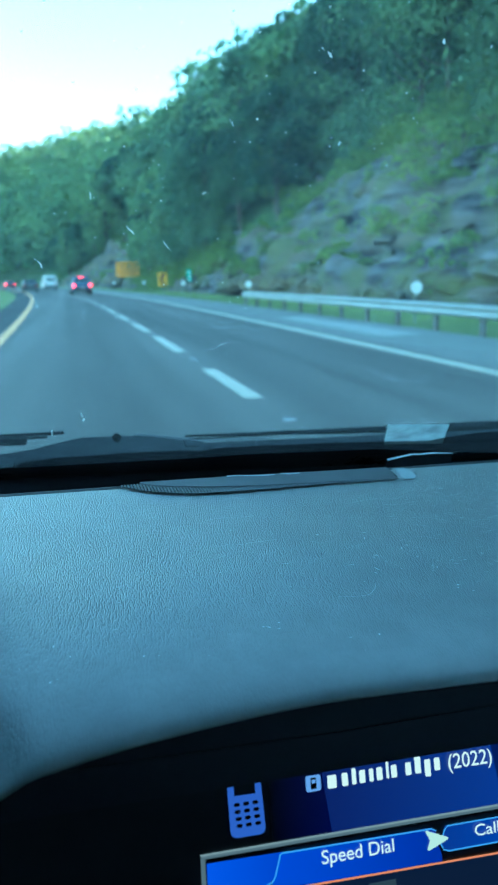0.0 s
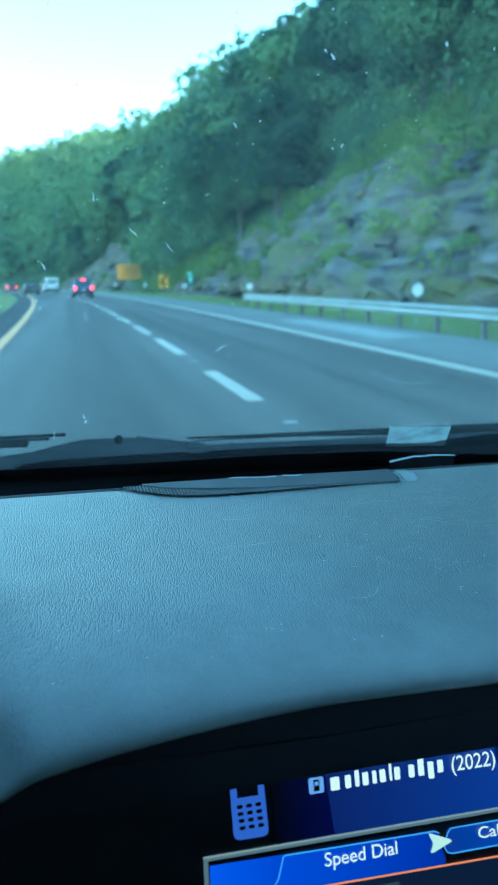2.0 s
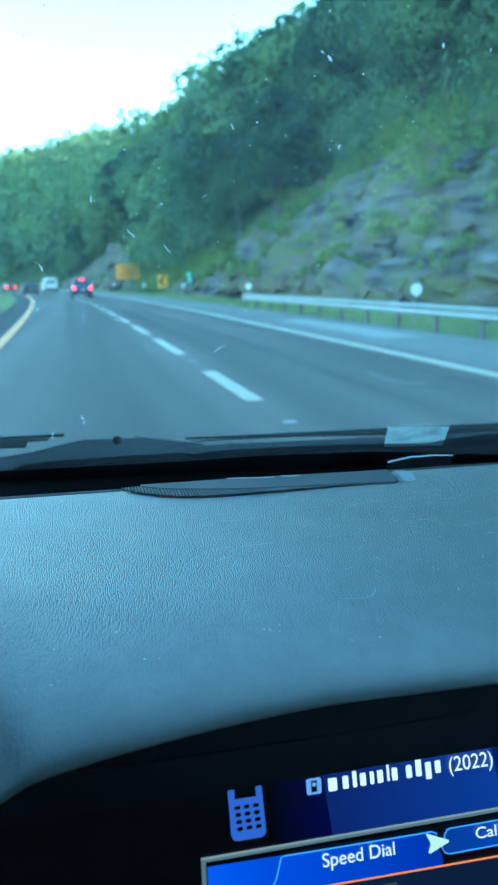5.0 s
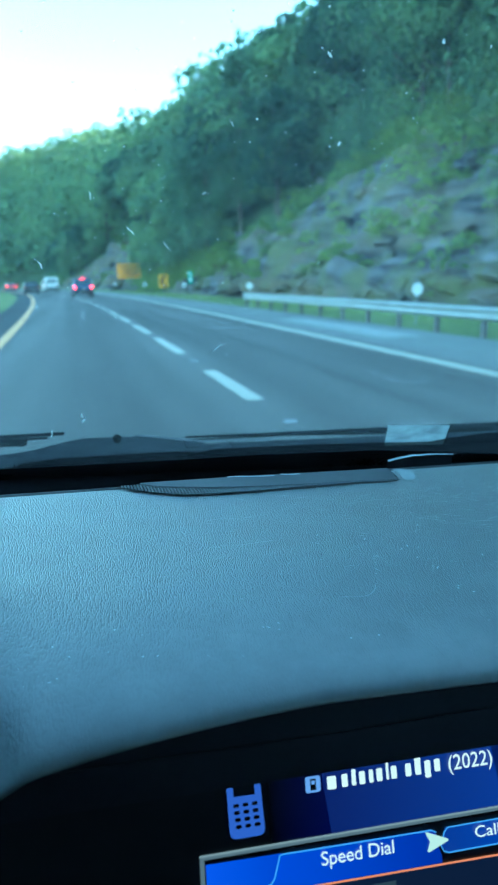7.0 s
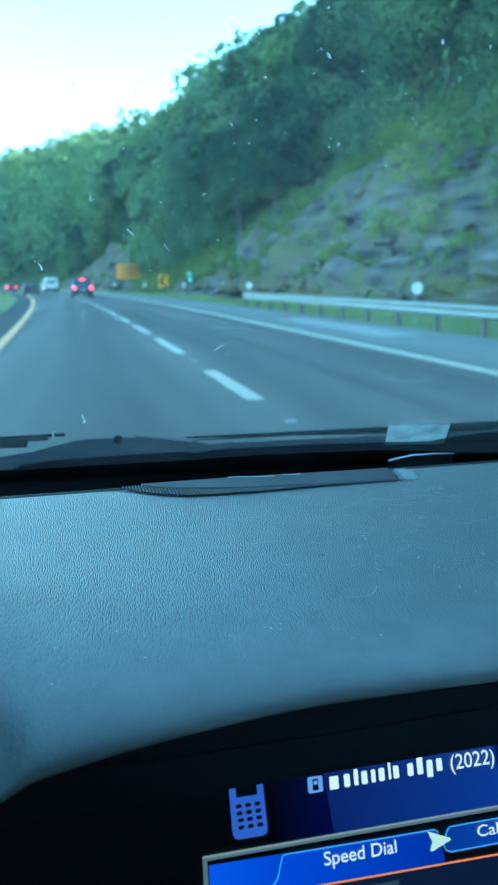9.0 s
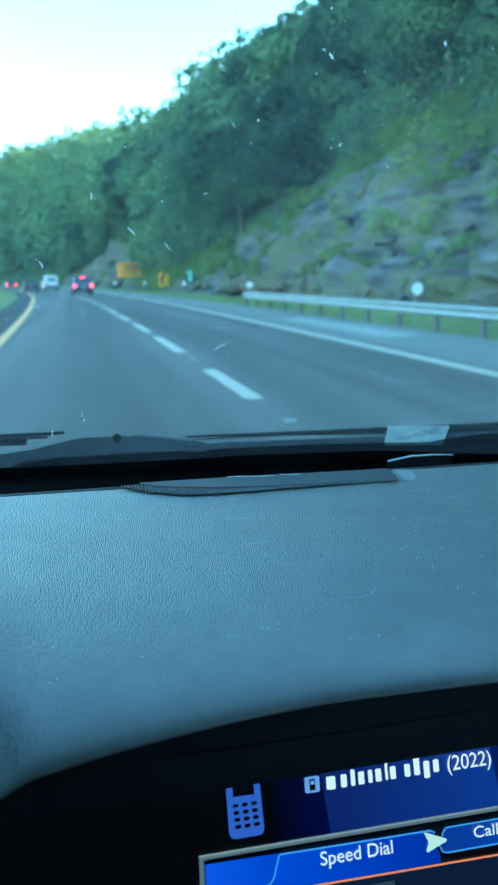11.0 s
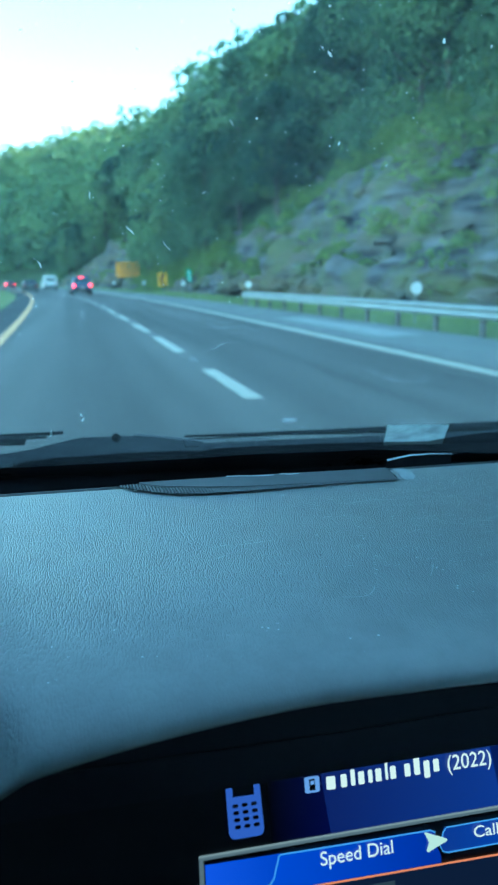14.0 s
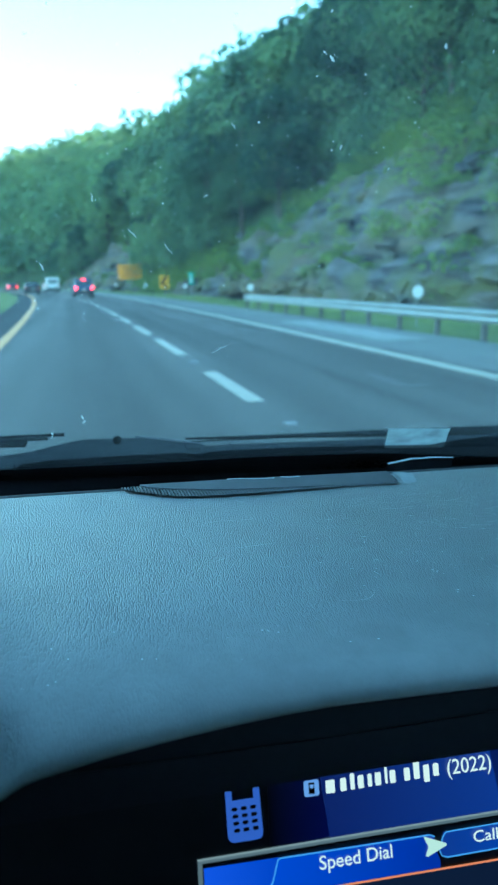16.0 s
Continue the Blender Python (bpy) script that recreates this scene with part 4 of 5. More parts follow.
for k, (x, y, spread) in enumerate(((0.1324, 0.3237, 0.0016), (0.2003, 0.3147, 0.0018), (0.2125, 0.3022, 0.0022), (0.188, 0.2905, 0.0014), (0.073, 0.268, 0.0015), (0.2251, 0.3444, 0.0045), (0.1126, 0.3668, 0.002), (0.165, 0.352, 0.004), (0.20, 0.368, 0.005))):
    V, F = specks(6, 60 + k, lambda r: on_pad(x + r.normal() * spread, y + r.normal() * spread), 0.00015, 0.0007, (0, 0, 1))
    speck_part("dust", V, F, DUST, dashboard, "pale dust flecks")

rng = random.Random(8)
for k in range(46):
    x, y, ln, a = rng.uniform(0.04, 0.27) if k < 20 else rng.uniform(0.16, 0.31), rng.uniform(0.33, 0.455), rng.uniform(0.003, 0.028) * rng.random() + 0.002, rng.uniform(-0.8, 0.9)
    bow = rng.uniform(-0.004, 0.004)
    pts = [on_pad(x + ln * t * math.cos(a), y + ln * t * math.sin(a) + bow * math.sin(3.1 * t)) for t in np.linspace(0, 1, 10)]
    part("scuff", ribbon(pts, rng.uniform(0.0002, 0.0006)), SCUFF, dashboard, "fine pale scratch")

# instrument hood just out of view, added to shade the pad's left side
hood = smooth_steps([(0.10, -0.20), (0.11, -0.13), (0.15, -0.098), (0.24, -0.092), (0.33, -0.11), (0.40, -0.158)], 6)
rows = [[Vector((x - 0.14 * (y - 0.2), y, -0.16 + (z + 0.16) * f)) for y, z in hood] for x, f in ((-0.62, 0.0), (-0.60, 1.1), (-0.55, 1.9), (-0.15, 1.9), (-0.09, 0.9), (-0.066, 0.3), (-0.062, 0.0))]
part("shading_hood", grid(rows), DASH, dashboard, smooth=True)

# ---- speaker grille let into the dashboard ----
grille = cabin_thing("speaker_grille", "dark ribbed speaker grille in the dashboard top", "speaker grille")
LOW = smooth_steps([(0.004, 0.4885), (0.020, 0.476), (0.040, 0.4655), (0.065, 0.4605), (0.10, 0.4615), (0.145, 0.4665), (0.20, 0.4725), (0.234, 0.4742), (0.2405, 0.480), (0.243, 0.496)], 6)
LX, LY = [p[0] for p in LOW], [p[1] for p in LOW]


def grille_low(x):
    return float(np.interp(x, LX, LY))


def grille_top(x):
    return float(np.interp(x, [0.004, 0.02, 0.06, 0.25], [0.4886, 0.4905, 0.4935, 0.5085]))


GX = np.concatenate([np.linspace(0.004, 0.03, 12), np.linspace(0.035, 0.235, 30), np.linspace(0.237, 0.243, 6)])
rows = [[Vector((x, grille_low(x) * (1 - f) + grille_top(x) * f, -0.1592)) for x in GX] for f in (0, 0.5, 1)]
part("mesh_backing", grid(rows), LINING, grille, "black backing")
rib = None
x = 0.008
while x < 0.240:
    y0, y1 = grille_low(x), grille_top(x)
    if rib is None:
        rib = part("rib", box(-0.0009, 0.0009, 0.0, 1.0, 0.0, 0.0012, 0.0003, 1), RIB, grille)
        o = rib
    else:
        o = rib.copy()
        scene.collection.objects.link(o)
    o.location, o.scale, o.rotation_euler = (x + 0.09 * (y1 - y0) * 0.5, y0 - 0.0002, -0.1592), (0.74, max(0.002, y1 - y0 - 0.0005), float(np.interp(x, [0.10, 0.22], [1.0, 0.25]))), (0, 0, 0.09)
    x += 0.0025
CX = np.linspace(0.022, 0.2425, 40)


def cover_low(x):
    return min(grille_top(x) - 0.0004, grille_low(x) + float(np.interp(x, [0.02, 0.06, 0.10, 0.16, 0.24, 0.25], [0.013, 0.0145, 0.009, 0.0034, 0.0012, 0.001])))


def cover_z(x):
    return -0.1573 - float(np.interp(x, [0.09, 0.22], [0.0, 0.0013]))


bm = grid([[Vector((x, cover_low(x), cover_z(x) - 0.0006)) for x in CX], [Vector((x, cover_low(x) + 0.001, cover_z(x))) for x in CX], [Vector((x, grille_top(x) + 0.001, cover_z(x))) for x in CX]])
part("cover", bm, GRILLE, grille, "plain grey cover behind the ribs")
for k, (x0, x1, y) in enumerate(((0.094, 0.135, 0.4965), (0.141, 0.158, 0.4985))):
    part("scuff", ribbon([(x0 + (x1 - x0) * t, y + 0.0008 * math.sin(7 * t + k), cover_z(x0 + (x1 - x0) * t) + 0.0004) for t in np.linspace(0, 1, 8)], 0.0022), SCUFF, grille, "pale worn streak")

worn = []
for f in np.linspace(0, 1, 8):
    worn.append([Vector((0.2445 + 0.0035 * math.sin(2.2 * t) * (1 - f) + f * (0.003 + 0.0145 * math.sin(0.45 + 1.75 * t)), 0.4755 + 0.032 * t, -0.1597)) for t in np.linspace(0, 1, 14)])
part("worn_patch", grid(worn), surface("worn_vinyl", (0.21, 0.24, 0.24), (0.36, 0.39, 0.39), 90, 400, 0.5, bump=0.1, depth=0.0002), dashboard, "paler worn patch beside the grille")

# ---- display under the brow: u across, w up its tilted face ----
display = cabin_thing("display", "lit in-dash phone menu display with blue tabs", "display", at=pose(0, 0.225, -0.22, -22))
BLUE_TAB = glow_blend("blue_corner", (0.032, 0.082, 0.62), (0.018, 0.052, 0.46), 0.035, 0.066, 0.10)
BLUE_EDGE = glow_blend("blue_tab", (0.014, 0.060, 0.52), (0.009, 0.027, 0.29), 0.063, 0.14, 0.10)
BLUE_PALE = glow("pale_blue_icon", (0.055, 0.10, 0.42), 0.10)
BLUE_DIM = glow_blend("dim_blue_panel", (0.007, 0.013, 0.10), (0.014, 0.034, 0.22), 0.09, 0.18, 0.10)
BLUE_MID = glow_blend("mid_blue_tab", (0.014, 0.034, 0.22), (0.016, 0.055, 0.36), 0.143, 0.2, 0.10)
NAVY = glow_blend("dark_navy_panel", (0.0003, 0.0004, 0.001), (0.001, 0.0014, 0.04), 0.064, 0.094, 0.10)
NAVY_EDGE = glow("navy_panel_edge", (0.004, 0.009, 0.075), 0.10)
LIST_DIM = glow("dim_list_area", (0.006, 0.010, 0.030), 0.10)
POINTER = glow("pale_pointer", (0.62, 0.68, 0.58), 0.10)
DIM_TEXT = glow("dim_text", (0.035, 0.045, 0.06), 0.10)
WHITE_TEXT = glow("white_text", (0.82, 0.76, 0.70), 0.10)
ORANGE = glow("orange_rule", (0.85, 0.22, 0.10), 0.10)
PALE_SILVER = glow("pale_silver_rule", (0.24, 0.25, 0.26), 0.10)
SILVER = glow("silver_rule", (0.115, 0.13, 0.15), 0.10)
CYAN = glow("cyan_rule", (0.13, 0.31, 0.68), 0.10)
ICON = glow("pale_device_icon", (0.20, 0.30, 0.62), 0.10)


def plate(outline, lift, depth=0.0003):
    """A thin plate on the display's face, that far in front of it (in millimetres)."""
    bm = prism([(u / 1000, w / 1000) for u, w in outline], depth)
    bmesh.ops.translate(bm, vec=(0, -lift / 1000, 0), verts=bm.verts[:])
    return bm


def rect(u0, u1, w0, w1):
    return [(u0, w0), (u1, w0), (u1, w1), (u0, w1)]


def round_rect(u0, u1, w0, w1, r):
    out = []
    for cx, cy, a in ((u1 - r, w0 + r, -90), (u1 - r, w1 - r, 0), (u0 + r, w1 - r, 90), (u0 + r, w0 + r, 180)):
        out += [(cx + r * math.cos(radians(a + d)), cy + r * math.sin(radians(a + d))) for d in (0, 30, 60, 90)]
    return out


def stroke(points, width):
    """A flat line of that width through points in the face, as an outline."""
    left, right = [], []
    for i, (u, w) in enumerate(points):
        a, b = points[max(i - 1, 0)], points[min(i + 1, len(points) - 1)]
        d = math.hypot(b[0] - a[0], b[1] - a[1])
        nx, ny = -(b[1] - a[1]) / d * width / 2, (b[0] - a[0]) / d * width / 2
        left.append((u + nx, w + ny))
        right.append((u - nx, w - ny))
    return left + right[::-1]


screen = part("screen", plate(rect(-60, 290, -110, 20), 0.0, 0.004), SCREEN_BASE, display, "dark unlit screen face")
part("bezel", plate([(-60, 5.4), (64, 6.5), (174, 7.9), (290, 9.3), (290, 28.3), (180, 25.2), (98, 23.0), (-60, 21.6)], 1.2, 0.004), BEZEL, display, "black hood edge above the screen")
part("groove", plate([(-60, 21.0), (98, 22.4), (180, 24.6), (290, 27.7), (290, 30.0), (180, 26.9), (98, 24.2), (-60, 22.6)], 0.2, 0.003), SCREEN_BASE, display, "dark groove above the bezel")
part("bezel", plate([(-60, 22.2), (98, 24.0), (180, 26.6), (290, 29.8), (290, 36), (-60, 36)], 0.9, 0.004), BEZEL, display, "black upper hood edge")
part("status_panel", plate([(64, -19.2), (91.5, -19.2), (88.6, 6.6), (64, 6.6)], 0.45), NAVY, screen, "dark navy status panel")
part("status_panel", plate([(91.5, -19.2), (177.5, -19.2), (174, 8.2), (88.6, 7.4)], 0.5), BLUE_DIM, screen, "dim blue status panel")
part("status_panel", plate([(177.5, -19.2), (280, -19.2), (280, 9.4), (174, 8.2)], 0.5), NAVY_EDGE, screen, "dark navy panel edge")
phone = part("phone_icon", plate([(45, 7), (45.6, -12.2), (46.0, -13.6), (46.8, -14.5), (48.2, -15), (58.8, -15), (60.1, -14.6), (60.9, -13.7), (61.2, -12.4), (60.2, 7), (57.4, 7), (57.6, 2), (48, 2), (47.9, 7)], 0.6), BLUE_PALE, screen, "pale blue telephone symbol")
for i in range(3):
    for j in range(4):
        cu, cw = 48.9 + 4.15 * i + 0.25 * j, -1.5 - 2.9 * j
        part("key", plate(round_rect(cu - 1.3, cu + 1.3, cw - 0.75, cw + 0.75, 0.7), 0.9), SCREEN_BASE, phone)
badge = part("device_icon", plate(round_rect(80.8, 87.8, -0.9, 5.9, 0.9), 0.6), ICON, screen, "small pale blue device symbol")
part("symbol", plate(rect(83.0, 85.6, 0.2, 4.9), 0.9), SCREEN_BASE, badge)
part("symbol", plate(rect(83.5, 85.1, 2.7, 4.2), 1.2), ICON, badge)
# the device's name, as plain bars
def bars(u, widths, tall, low):
    for i, wd in enumerate(widths):
        rise = (u - 91) * 0.014 - 0.7
        part("name_bar", plate(round_rect(u, u + wd * 0.68, rise + low.get(i, 0), rise + tall.get(i, 5.5), 0.55), 0.8), WHITE_TEXT, screen, "pale bar of lettering")
        u += wd + 0.72


bars(91.0, [6.2, 4.1, 2.9, 4.1, 2.9, 4.1, 1.7, 4.0], {2: 6.9, 6: 7.9}, {})
bars(129.2, [4.1, 4.2, 4.2, 4.1], {1: 8.1}, {2: -2.0})
part("divider", plate(rect(32, 290, -21.2, -20.0), 0.9), SILVER, screen, "silver rule")
part("divider", plate(rect(32, 290, -20.0, -19.2), 1.0), PALE_SILVER, screen, "pale edge of the silver rule")
part("divider", plate(rect(34.0, 290, -22.6, -21.2), 0.7), SCREEN_BASE, screen, "dark lower edge of the rule")
part("divider", plate(rect(32, 34.0, -110, -21.2), 0.9), SILVER, screen, "silver rule")
part("tab_panel", plate([(34.6, -23.4), (68, -23.9), (64.2, -33.5), (61, -35.8), (50, -37.6), (34.6, -39.5)], 0.5), BLUE_TAB, screen, "bright blue corner panel")
tab = part("tab", plate([(67.2, -24.0), (139.5, -24.7), (143.0, -28.5), (142.4, -33.0), (143.6, -36.4), (143.6, -39.6), (110, -39.2), (80, -38.7), (62, -37.4), (64.5, -33.6)], 0.6), BLUE_EDGE, screen, "blue menu tab")
part("outline", plate(stroke([(50, -37.6), (58, -36.6), (62.5, -35.2), (64.2, -33.2), (67.0, -24.6), (68.0, -24.0), (100, -24.4), (139.3, -24.8), (141.5, -26.0)], 0.55), 1.2), CYAN, tab, "thin cyan outline")
tab2 = part("tab", plate([(146.5, -24.8), (260, -24.8), (260, -35.6), (146.0, -35.4), (143.6, -32.0)], 0.6), BLUE_MID, screen, "blue menu tab")
part("outline", plate(stroke([(260, -24.8), (147.5, -24.7), (145.6, -26.5), (143.4, -32.0), (144.6, -34.6), (147.0, -35.5), (260, -35.7)], 0.5), 1.2), CYAN, tab2, "thin cyan outline")
part("pointer", plate([(136.0, -25.3), (137.0, -25.3), (147.0, -29.4), (147.0, -30.2), (137.4, -33.6), (136.4, -33.3), (138.0, -29.6)], 1.5), POINTER, screen, "pale pointer arrow")
part("orange_rule", plate(stroke([(60, -38.9), (110, -39.7), (260, -41.6)], 0.7), 0.9), ORANGE, screen, "thin orange rule")
part("list_panel", plate([(60, -39.8), (260, -42.4), (260, -80), (60, -80)], 0.4), LIST_DIM, screen, "dim list area")
part("entry_bar", plate(rect(107, 120, -46.5, -43.3), 0.8), DIM_TEXT, screen, "dim bar of lettering")
part("dial_arc", plate(stroke([(34.8, -32.5 - 3.0)] + [(34.8 + 12 * math.sin(radians(a)), -48 + 12 * math.cos(radians(a))) for a in range(4, 90, 10)], 1.4), 1.1), SCREEN_BASE, screen, "dark round dial edge")


def words(text, u0, w0, width, height, parent):
    """Lettering as a mesh fitted into that width and height."""
    cu = bpy.data.curves.new("lettering", "FONT")
    cu.body, cu.extrude = text, 0.01
    tmp = bpy.data.objects.new("lettering", cu)
    scene.collection.objects.link(tmp)
    me = bpy.data.meshes.new_from_object(tmp.evaluated_get(bpy.context.evaluated_depsgraph_get()))
    bpy.data.objects.remove(tmp)
    co = np.zeros(len(me.vertices) * 3)
    me.vertices.foreach_get("co", co)
    co = co.reshape(-1, 3)
    lo, hi = co.min(0), co.max(0)
    out = np.zeros_like(co)
    out[:, 0] = (u0 + (co[:, 0] - lo[0]) / (hi[0] - lo[0]) * width) / 1000
    out[:, 2] = (w0 + (co[:, 1]) / 0.69 * height) / 1000
    out[:, 1] = -0.0016 - co[:, 2] * 0.01
    me.vertices.foreach_set("co", out.ravel())
    me.materials.clear()
    me.materials.append(WHITE_TEXT)
    o = new("lettering", me)
    o.parent = parent
    return tagged(o, "white tab lettering")


words("Speed Dial", 85.6, -31.2, 34.4, 5.6, screen)
words("(2022)", 150.6, 0.0, 22.8, 6.6, screen)
words("Call", 160.9, -31.0, 12.6, 4.9, screen)

# ---- windscreen ----
windscreen = cabin_thing("windscreen", "clear windscreen with dust specks and smears", "windscreen")


def veiled_glass():
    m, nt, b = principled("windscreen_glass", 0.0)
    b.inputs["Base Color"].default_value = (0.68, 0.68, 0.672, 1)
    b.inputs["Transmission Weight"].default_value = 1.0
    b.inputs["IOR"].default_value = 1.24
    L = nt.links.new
    # translucent veil: a dust film that also paints haze over the darks
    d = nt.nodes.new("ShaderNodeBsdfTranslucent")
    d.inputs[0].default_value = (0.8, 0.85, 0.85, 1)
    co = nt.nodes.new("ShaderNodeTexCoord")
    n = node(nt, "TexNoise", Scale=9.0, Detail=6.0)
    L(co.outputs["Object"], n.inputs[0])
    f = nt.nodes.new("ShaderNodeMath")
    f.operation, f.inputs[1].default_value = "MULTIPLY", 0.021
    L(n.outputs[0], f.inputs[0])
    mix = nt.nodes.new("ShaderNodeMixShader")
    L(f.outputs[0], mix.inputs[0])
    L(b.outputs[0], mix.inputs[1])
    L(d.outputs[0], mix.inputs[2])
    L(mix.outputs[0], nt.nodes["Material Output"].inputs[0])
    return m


def glass_z(y):
    return -0.162 + (0.62 - y) * 0.85


UP = Vector((0, 0.85, 1)).normalized()


def on_glass(x, y, lift=0.001):
    return Vector((x, y, glass_z(y))) - UP * lift


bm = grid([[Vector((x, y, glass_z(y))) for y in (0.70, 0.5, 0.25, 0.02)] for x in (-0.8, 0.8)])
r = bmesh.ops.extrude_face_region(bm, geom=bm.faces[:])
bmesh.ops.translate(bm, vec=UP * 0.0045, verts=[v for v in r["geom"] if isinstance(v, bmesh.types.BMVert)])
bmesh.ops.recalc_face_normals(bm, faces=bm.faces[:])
pane = part("pane", bm, veiled_glass(), windscreen)
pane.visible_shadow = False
frit = grid([[on_glass(x, 0.70, 0.002), on_glass(x, float(np.interp(x, [-0.8, -0.11, 0.0, 0.07, 0.15, 0.29, 0.37, 0.44, 0.8], [0.655, 0.6464, 0.6428, 0.6405, 0.6357, 0.6347, 0.6429, 0.65, 0.655])), 0.002)] for x in np.linspace(-0.8, 0.8, 81)])
part("black_border", frit, FRIT, windscreen, "black ceramic border")
DOTS = [(-0.8, 0.652), (-0.103, 0.6455), (-0.093, 0.6435), (-0.086, 0.6365), (-0.053, 0.631), (0.025, 0.626), (0.076, 0.6246), (0.082, 0.628), (0.092, 0.628), (0.098, 0.6235), (0.15, 0.621), (0.205, 0.620), (0.29, 0.6205), (0.345, 0.622), (0.362, 0.616), (0.405, 0.608), (0.8, 0.60)]
band = grid([[on_glass(x, 0.656, 0.0018), on_glass(x, float(np.interp(x, [p[0] for p in DOTS], [p[1] for p in DOTS])), 0.0018)] for x in np.linspace(-0.8, 0.8, 241)])
part("dotted_border", band, DOTTED, windscreen, "dark border of fine ceramic dots")


V, F = specks(560, 5, lambda r: on_glass(-0.04 + r.normal() * 0.08 if r.random() < 0.35 else r.uniform(-0.12, 0.22), 0.27 + 0.19 * r.random() ** 0.9 + (0.12 * r.random() if r.random() < 0.12 else 0.0)), 0.0002, 0.00065, UP)
speck_part("dust", V, F, GLASS_DUST, windscreen, "pale dust specks")
def streak(pts, width, rng):
    """A ragged stroke that tapers at its ends."""
    rows = [[], []]
    for i, p in enumerate(pts):
        d = (pts[min(i + 1, len(pts) - 1)] - pts[max(i - 1, 0)]).normalized()
        s = d.cross(UP).normalized() * width * math.sin(3.14 * (i + 0.4) / len(pts))
        rows[0].append(p + s * (0.3 + 0.7 * rng.random()))
        rows[1].append(p - s * (0.3 + 0.7 * rng.random()))
    return grid(rows)


# both ends of each dried mark on the glass, and its width in tenths of a millimetre
MARKS = [
    (0.1013, 0.3076, 0.1043, 0.3097, 18), (0.1537, 0.2990, 0.1550, 0.3009, 16), (0.0621, 0.3367, 0.0649, 0.3396, 6), (0.1223, 0.3448, 0.1218, 0.3422, 12),
    (0.0128, 0.3927, 0.0174, 0.3979, 15), (0.0343, 0.4011, 0.0399, 0.4074, 7), (-0.0396, 0.4163, -0.0378, 0.4219, 19), (-0.0071, 0.3746, -0.0068, 0.3790, 10),
    (0.0534, 0.3729, 0.0563, 0.3712, 7), (0.1360, 0.4129, 0.1371, 0.4108, 11), (0.1533, 0.3531, 0.1535, 0.3511, 8), (0.0304, 0.3326, 0.0311, 0.3348, 8),
    (-0.0243, 0.5626, -0.0233, 0.5689, 19), (-0.0224, 0.5698, -0.0232, 0.5746, 24), (-0.0507, 0.5852, -0.0530, 0.5963, 8), (0.1781, 0.2992, 0.1789, 0.3004, 10),
    (0.0978, 0.3063, 0.0992, 0.3069, 10), (0.0775, 0.4885, 0.0888, 0.4810, 5),
]
for k, (x0, y0, x1, y1, wd) in enumerate(MARKS):
    rng = np.random.default_rng(40 + k)
    ln = math.hypot(x1 - x0, y1 - y0)
    bends = rng.normal(size=11) * 0.06 * ln
    pts = [on_glass(x0 + (x1 - x0) * t - bends[i] * (y1 - y0) / ln, y0 + (y1 - y0) * t + bends[i] * (x1 - x0) / ln, 0.0012) for i, t in enumerate(np.linspace(0, 1, 11))]
    part("smear", streak(pts, wd * 0.00005, rng), SMEAR, windscreen, "pale dried smear")
    V, F = specks(5, 80 + k, lambda r: on_glass((x0 + x1) / 2 + r.normal() * ln * 0.5, (y0 + y1) / 2 + r.normal() * ln * 0.5, 0.0012), 0.0001, 0.0004, UP)
    speck_part("dust", V, F, GLASS_DUST, windscreen, "pale dust specks")
for x, y, a, ln, bow in ((-0.075, 0.395, 0.12, 0.11, 0.006), (0.0703, 0.3183, 0.824, 0.024, 0.0006), (0.1086, 0.2931, 0.74, 0.0074, 0.0), (0.0648, 0.3004, 1.02, 0.0057, 0.0002), (-0.03, 0.36, -0.5, 0.05, 0.003)):
    pts = [on_glass(x + ln * t * math.cos(a) - bow * math.sin(3.14 * t) * math.sin(a), y + ln * t * math.sin(a) + bow * math.sin(3.14 * t) * math.cos(a), 0.0012) for t in np.linspace(0, 1, 16)]
    part("scratch", ribbon(pts, 0.0003, UP), FAINT, windscreen, "faint hairline scratch")
# a reflection in the windscreen, painted as a pale quad with brighter strips
reflection_quad = bmesh.new()
reflection_quad.faces.new([reflection_quad.verts.new(on_glass(x, y, 0.0015)) for x, y in ((0.2935, 0.6265), (0.3658, 0.6285), (0.3507, 0.5928), (0.2795, 0.5906))])
tagged(new("clear_sticker"), "pale translucent quad painted as a reflection in the windscreen foot", "sticker").matrix_world = CAR
part("reflection_quad", reflection_quad, REFLECTION_TINT, bpy.data.objects["clear_sticker"])
edge = [on_glass(0.2795 + (0.3507 - 0.2795) * t, 0.5912 + 0.0022 * t + 0.0006 * math.sin(9 * t), 0.0018) for t in np.linspace(0, 1, 12)]
part("reflection_edge", ribbon(edge, 0.0016, UP), REFLECTION_TINT, bpy.data.objects["clear_sticker"], "whitish edge of the painted reflection")
edge = [on_glass(0.283 + (0.356 - 0.283) * t, 0.612 + 0.002 * t + 0.001 * math.sin(7 * t + 1), 0.0018) for t in np.linspace(0.08, 0.95, 12)]
part("reflection_edge", ribbon(edge, 0.003, UP), REFLECTION_TINT, bpy.data.objects["clear_sticker"], "whitish streak in the painted reflection")
tag_ = cabin_thing("foil_tag", "dark tag with a crinkled silver foil rim", "tag")
pts = smooth_steps([(0.259, 0.541, -0.1615), (0.268, 0.5435, -0.1607), (0.282, 0.549, -0.1603), (0.290, 0.551, -0.1597), (0.298, 0.5517, -0.1601), (0.312, 0.5528, -0.1597), (0.334, 0.552, -0.1604)], 6)
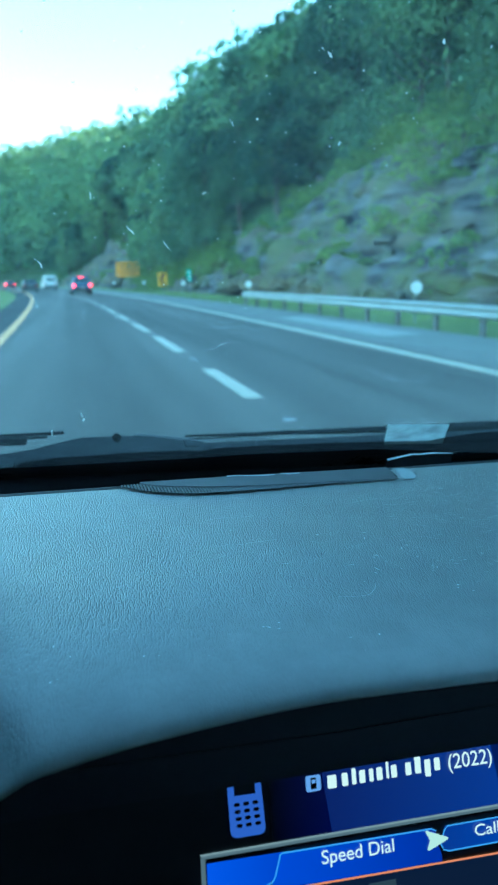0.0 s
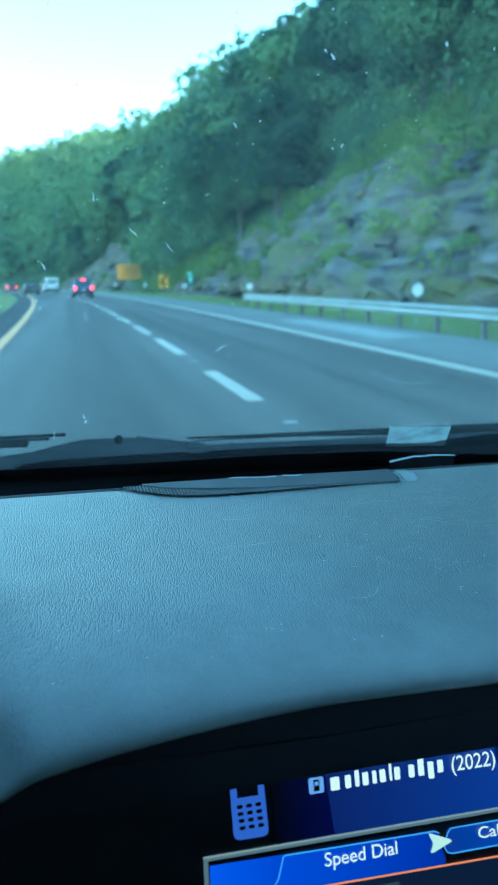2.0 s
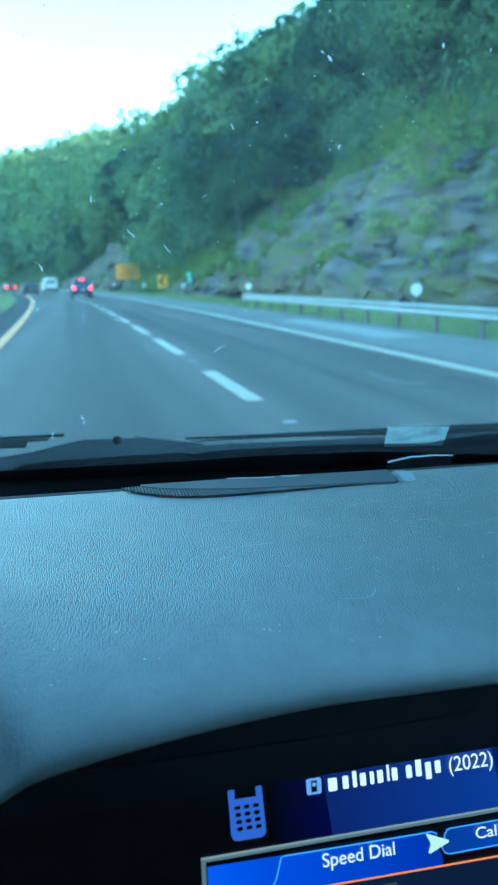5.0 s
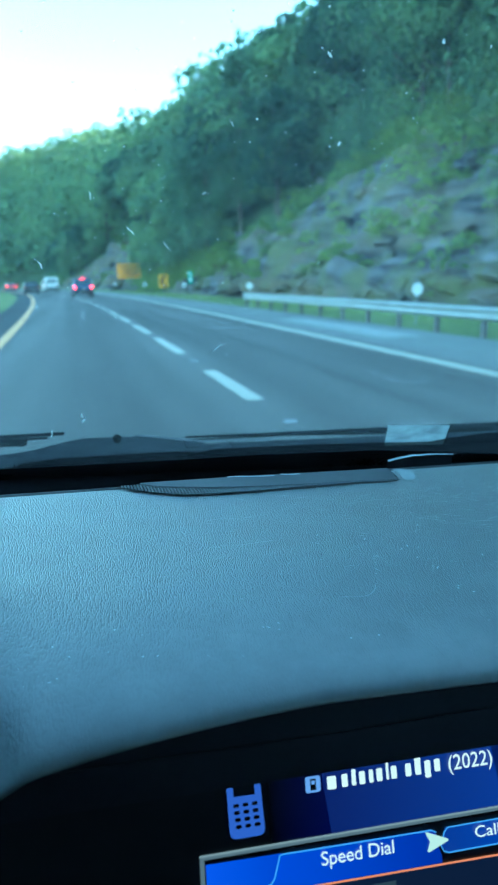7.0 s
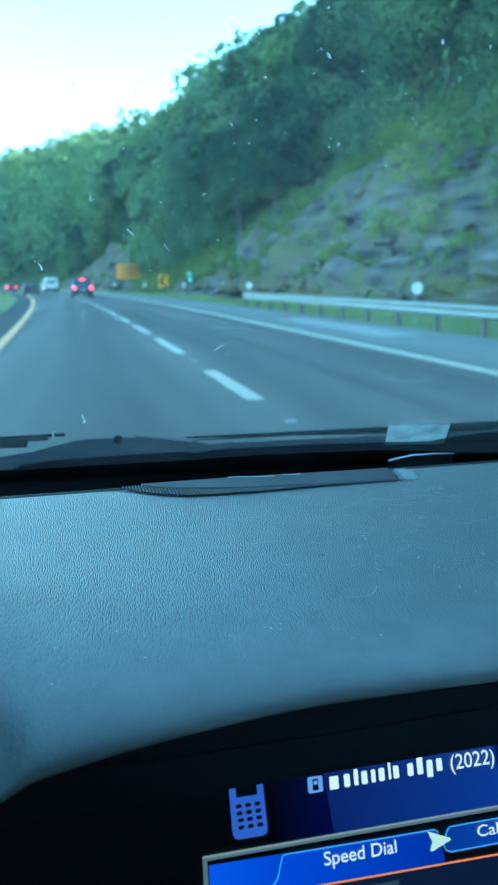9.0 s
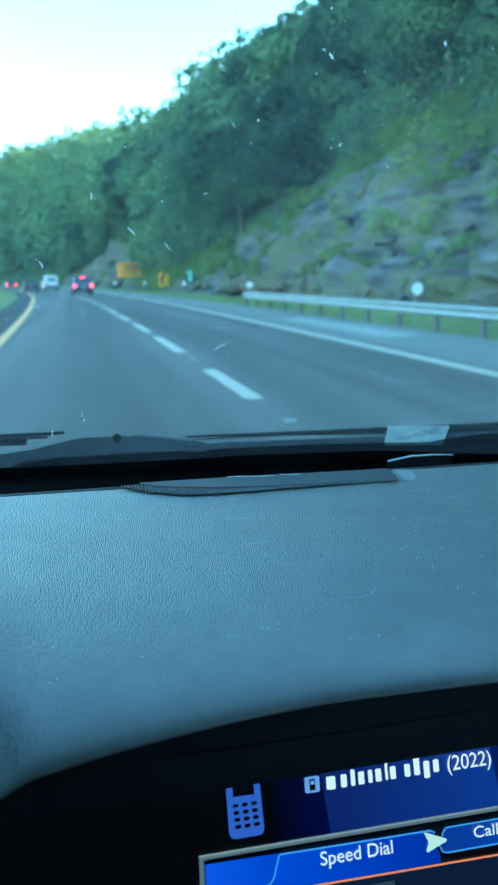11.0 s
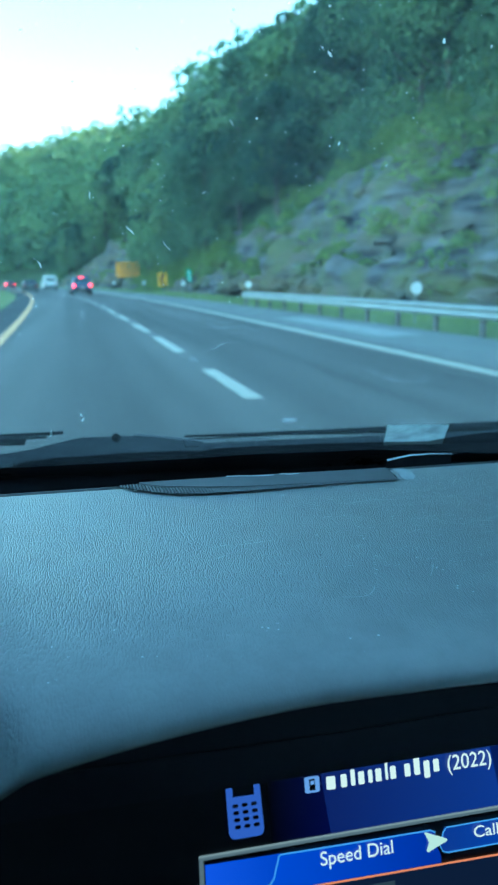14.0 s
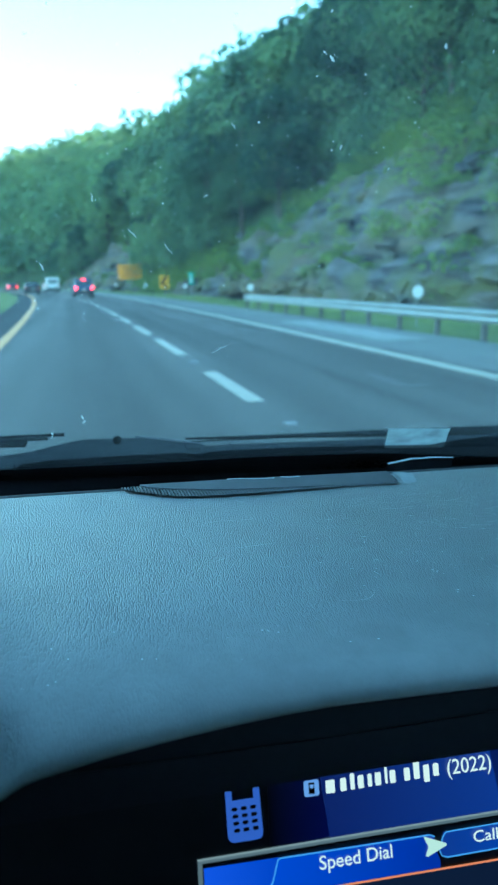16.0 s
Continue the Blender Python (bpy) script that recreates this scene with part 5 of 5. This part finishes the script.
part("foil_rim", grid([[Vector((p[0], p[1] + 0.0011 * f, p[2] + f * (0.00062 - 0.006 * (p[0] - 0.259)))) for p in pts] for f in (-1, 1)]), FILM, tag_, "crinkled silver rim")
part("card", grid([[Vector((p[0], p[1] + 0.001, z)) for p in pts] for z in (-0.235, -0.162)]), DASH_BLACK, tag_)

# ---- cowl and wipers outside the glass ----
cowl = cabin_thing("cowl", "grey plastic cowl panel at the foot of the windscreen", "cowl panel")
NEAR = [(-0.8, 0.64), (-0.113, 0.668), (-0.08, 0.679), (0.0, 0.698), (0.084, 0.708), (0.17, 0.716), (0.34, 0.722), (0.8, 0.722)]
FAR = [(-0.8, 0.66), (-0.125, 0.716), (-0.087, 0.736), (-0.058, 0.768), (-0.032, 0.788), (0.037, 0.790), (0.078, 0.768), (0.10, 0.753), (0.11, 0.752)]


def along(table, x):
    return float(np.interp(x, [p[0] for p in table], [p[1] for p in table]))


def slab(xs, near, far, z, drop=0.07):
    rows = []
    for x in xs:
        a, b = along(near, x), along(far, x)
        rows.append([Vector((x, y, h)) for y, h in ((a - 0.004, z - drop), (a, z - 0.004), (a + 0.004, z), (b - 0.008, z), (b, z - 0.004), (b + 0.003, z - drop))])
    return grid(rows)


part("panel", slab(np.concatenate([[-0.8], np.linspace(-0.15, 0.11, 40)]), NEAR, FAR, -0.187), COWL, cowl, "raised grey panel", True)
part("panel", slab(np.concatenate([np.linspace(0.1, 0.56, 20), [0.8]]), NEAR, [(0.1, 0.748), (0.147, 0.753), (0.34, 0.765), (0.56, 0.78), (0.8, 0.79)], -0.189), COWL, cowl, "grey panel", True)
part("lower_lip", slab([-0.8, -0.1, 0.1, 0.34, 0.8], [(-0.8, 0.66), (0.0, 0.672), (0.8, 0.69)], [(-0.8, 0.70), (0.0, 0.72), (0.8, 0.735)], -0.1935), LIP, cowl, "dark rubber lip")
# solid disc; the hole's inner darkness is its near-black colour
part("hole", tube((0.0075, 0.757, -0.1830), (0.0075, 0.753, -0.1820), 0.0052, sides=20), VOID, cowl, "round black disc painted as a fixing hole's dark inside")
part("clip", box(0.086, 0.104, 0.716, 0.746, -0.192, -0.1845, 0.003), COWL, cowl, "small moulded clip")
part("clip", box(-0.128, -0.098, 0.655, 0.700, -0.198, -0.1855, 0.004), COWL, cowl, "small moulded clip")
part("seam", box(0.1435, 0.1455, 0.716, 0.752, -0.19, -0.1884), RUBBER, cowl, "dark seam")


# the glint along the cowl's rounded edge, added as a strip of paler colour
rim = [(x, along(FAR, x) - 0.003, -0.1868) for x in np.linspace(0.03, 0.098, 12)] + [(x, 0.7495 + 0.00005 * i, -0.1872) for i, x in enumerate(np.linspace(0.105, 0.2, 6))]
part("edge", join(*[tube(rim[i], rim[i + 1], 0.0009, sides=6) for i in range(len(rim) - 1)]), surface("painted_edge_glint", (0.10, 0.105, 0.11), (0.16, 0.165, 0.17), 20, 200, 0.4, bump=0.1, depth=0.0003), cowl, "pale strip painted as the glint on the edge")


def wiper(label, a, b, lift, thick, tip):
    t = cabin_thing("wiper", label, "windscreen wiper", group="wipers")
    part("arm", tube((a[0], a[1], lift), (b[0], b[1], lift - max(0.0, tip - thick)), thick, tip), RUBBER, t)
    d = (Vector((b[0], b[1], lift)) - Vector((a[0], a[1], lift))).normalized()
    part("blade", tube((a[0], a[1] + 0.008, lift - 0.006), Vector((b[0], b[1] + 0.008, lift - 0.006)) - d * 0.02, thick * 0.8, min(tip, thick) * 0.8), RUBBER, t)
    return t


wiper("black wiper blade resting against the cowl", (-0.5, 0.715), (-0.055, 0.778), -0.180, 0.0042, 0.002)
wiper("black wiper arm lying along the cowl", (0.092, 0.772), (0.75, 0.825), -0.187, 0.0012, 0.0105)
part("blade_cap", box(-0.35, -0.095, 0.742, 0.756, -0.186, -0.177, 0.002), RUBBER, bpy.data.objects["wiper"], "thicker blade holder")

# ---- plain unseen shell that closes the cabin; windowless sides and roof edge block daylight ----
cabin = cabin_thing("cabin", "unseen plain grey cabin shell that keeps light off the dashboard", "car cabin", kind="structure")
for n, bm in (
    ("roof", box(-0.8, 0.8, -2.2, 0.03, 0.335, 0.40, 0.02)),
    ("rear_wall", box(-0.8, 0.8, -2.25, -2.15, -0.9, 0.34, 0.02)),
    ("roof_light_block", grid([[on_glass(x, y, k) for x in (-0.8, 0.0, 0.8)] for y, k in ((0.0, 0.006), (0.248, 0.006), (0.25, 0.013), (0.248, 0.02), (0.0, 0.03), (0.0, 0.006))])),
    ("floor_pan", box(-0.8, 0.8, -2.2, 0.6, -0.98, -0.9, 0.02)),
    ("side_light_block", box(-0.86, -0.8, -2.2, 0.6, -0.9, 0.31, 0.02)),
    ("side_light_block", box(0.8, 0.86, -2.2, 0.6, -0.9, 0.27, 0.02)),
):
    part(n, bm, LINING, cabin)
for n, bm in (
    ("sill_panel", box(-0.84, -0.78, -2.2, 0.6, -1.36, -0.9, 0.02)),
    ("sill_panel", box(0.78, 0.84, -2.2, 0.6, -1.36, -0.9, 0.02)),
    ("bulkhead", box(-0.8, 0.8, 0.62, 0.68, -1.36, -0.26, 0.02)),
):
    part(n, bm, LINING, cabin)
for x in (-0.66, 0.66):
    for y in (-1.9, 0.3):
        tyre = part("tyre", tube((x - 0.11, y, -1.258), (x + 0.11, y, -1.258), 0.385, sides=28), TYRE, cabin)
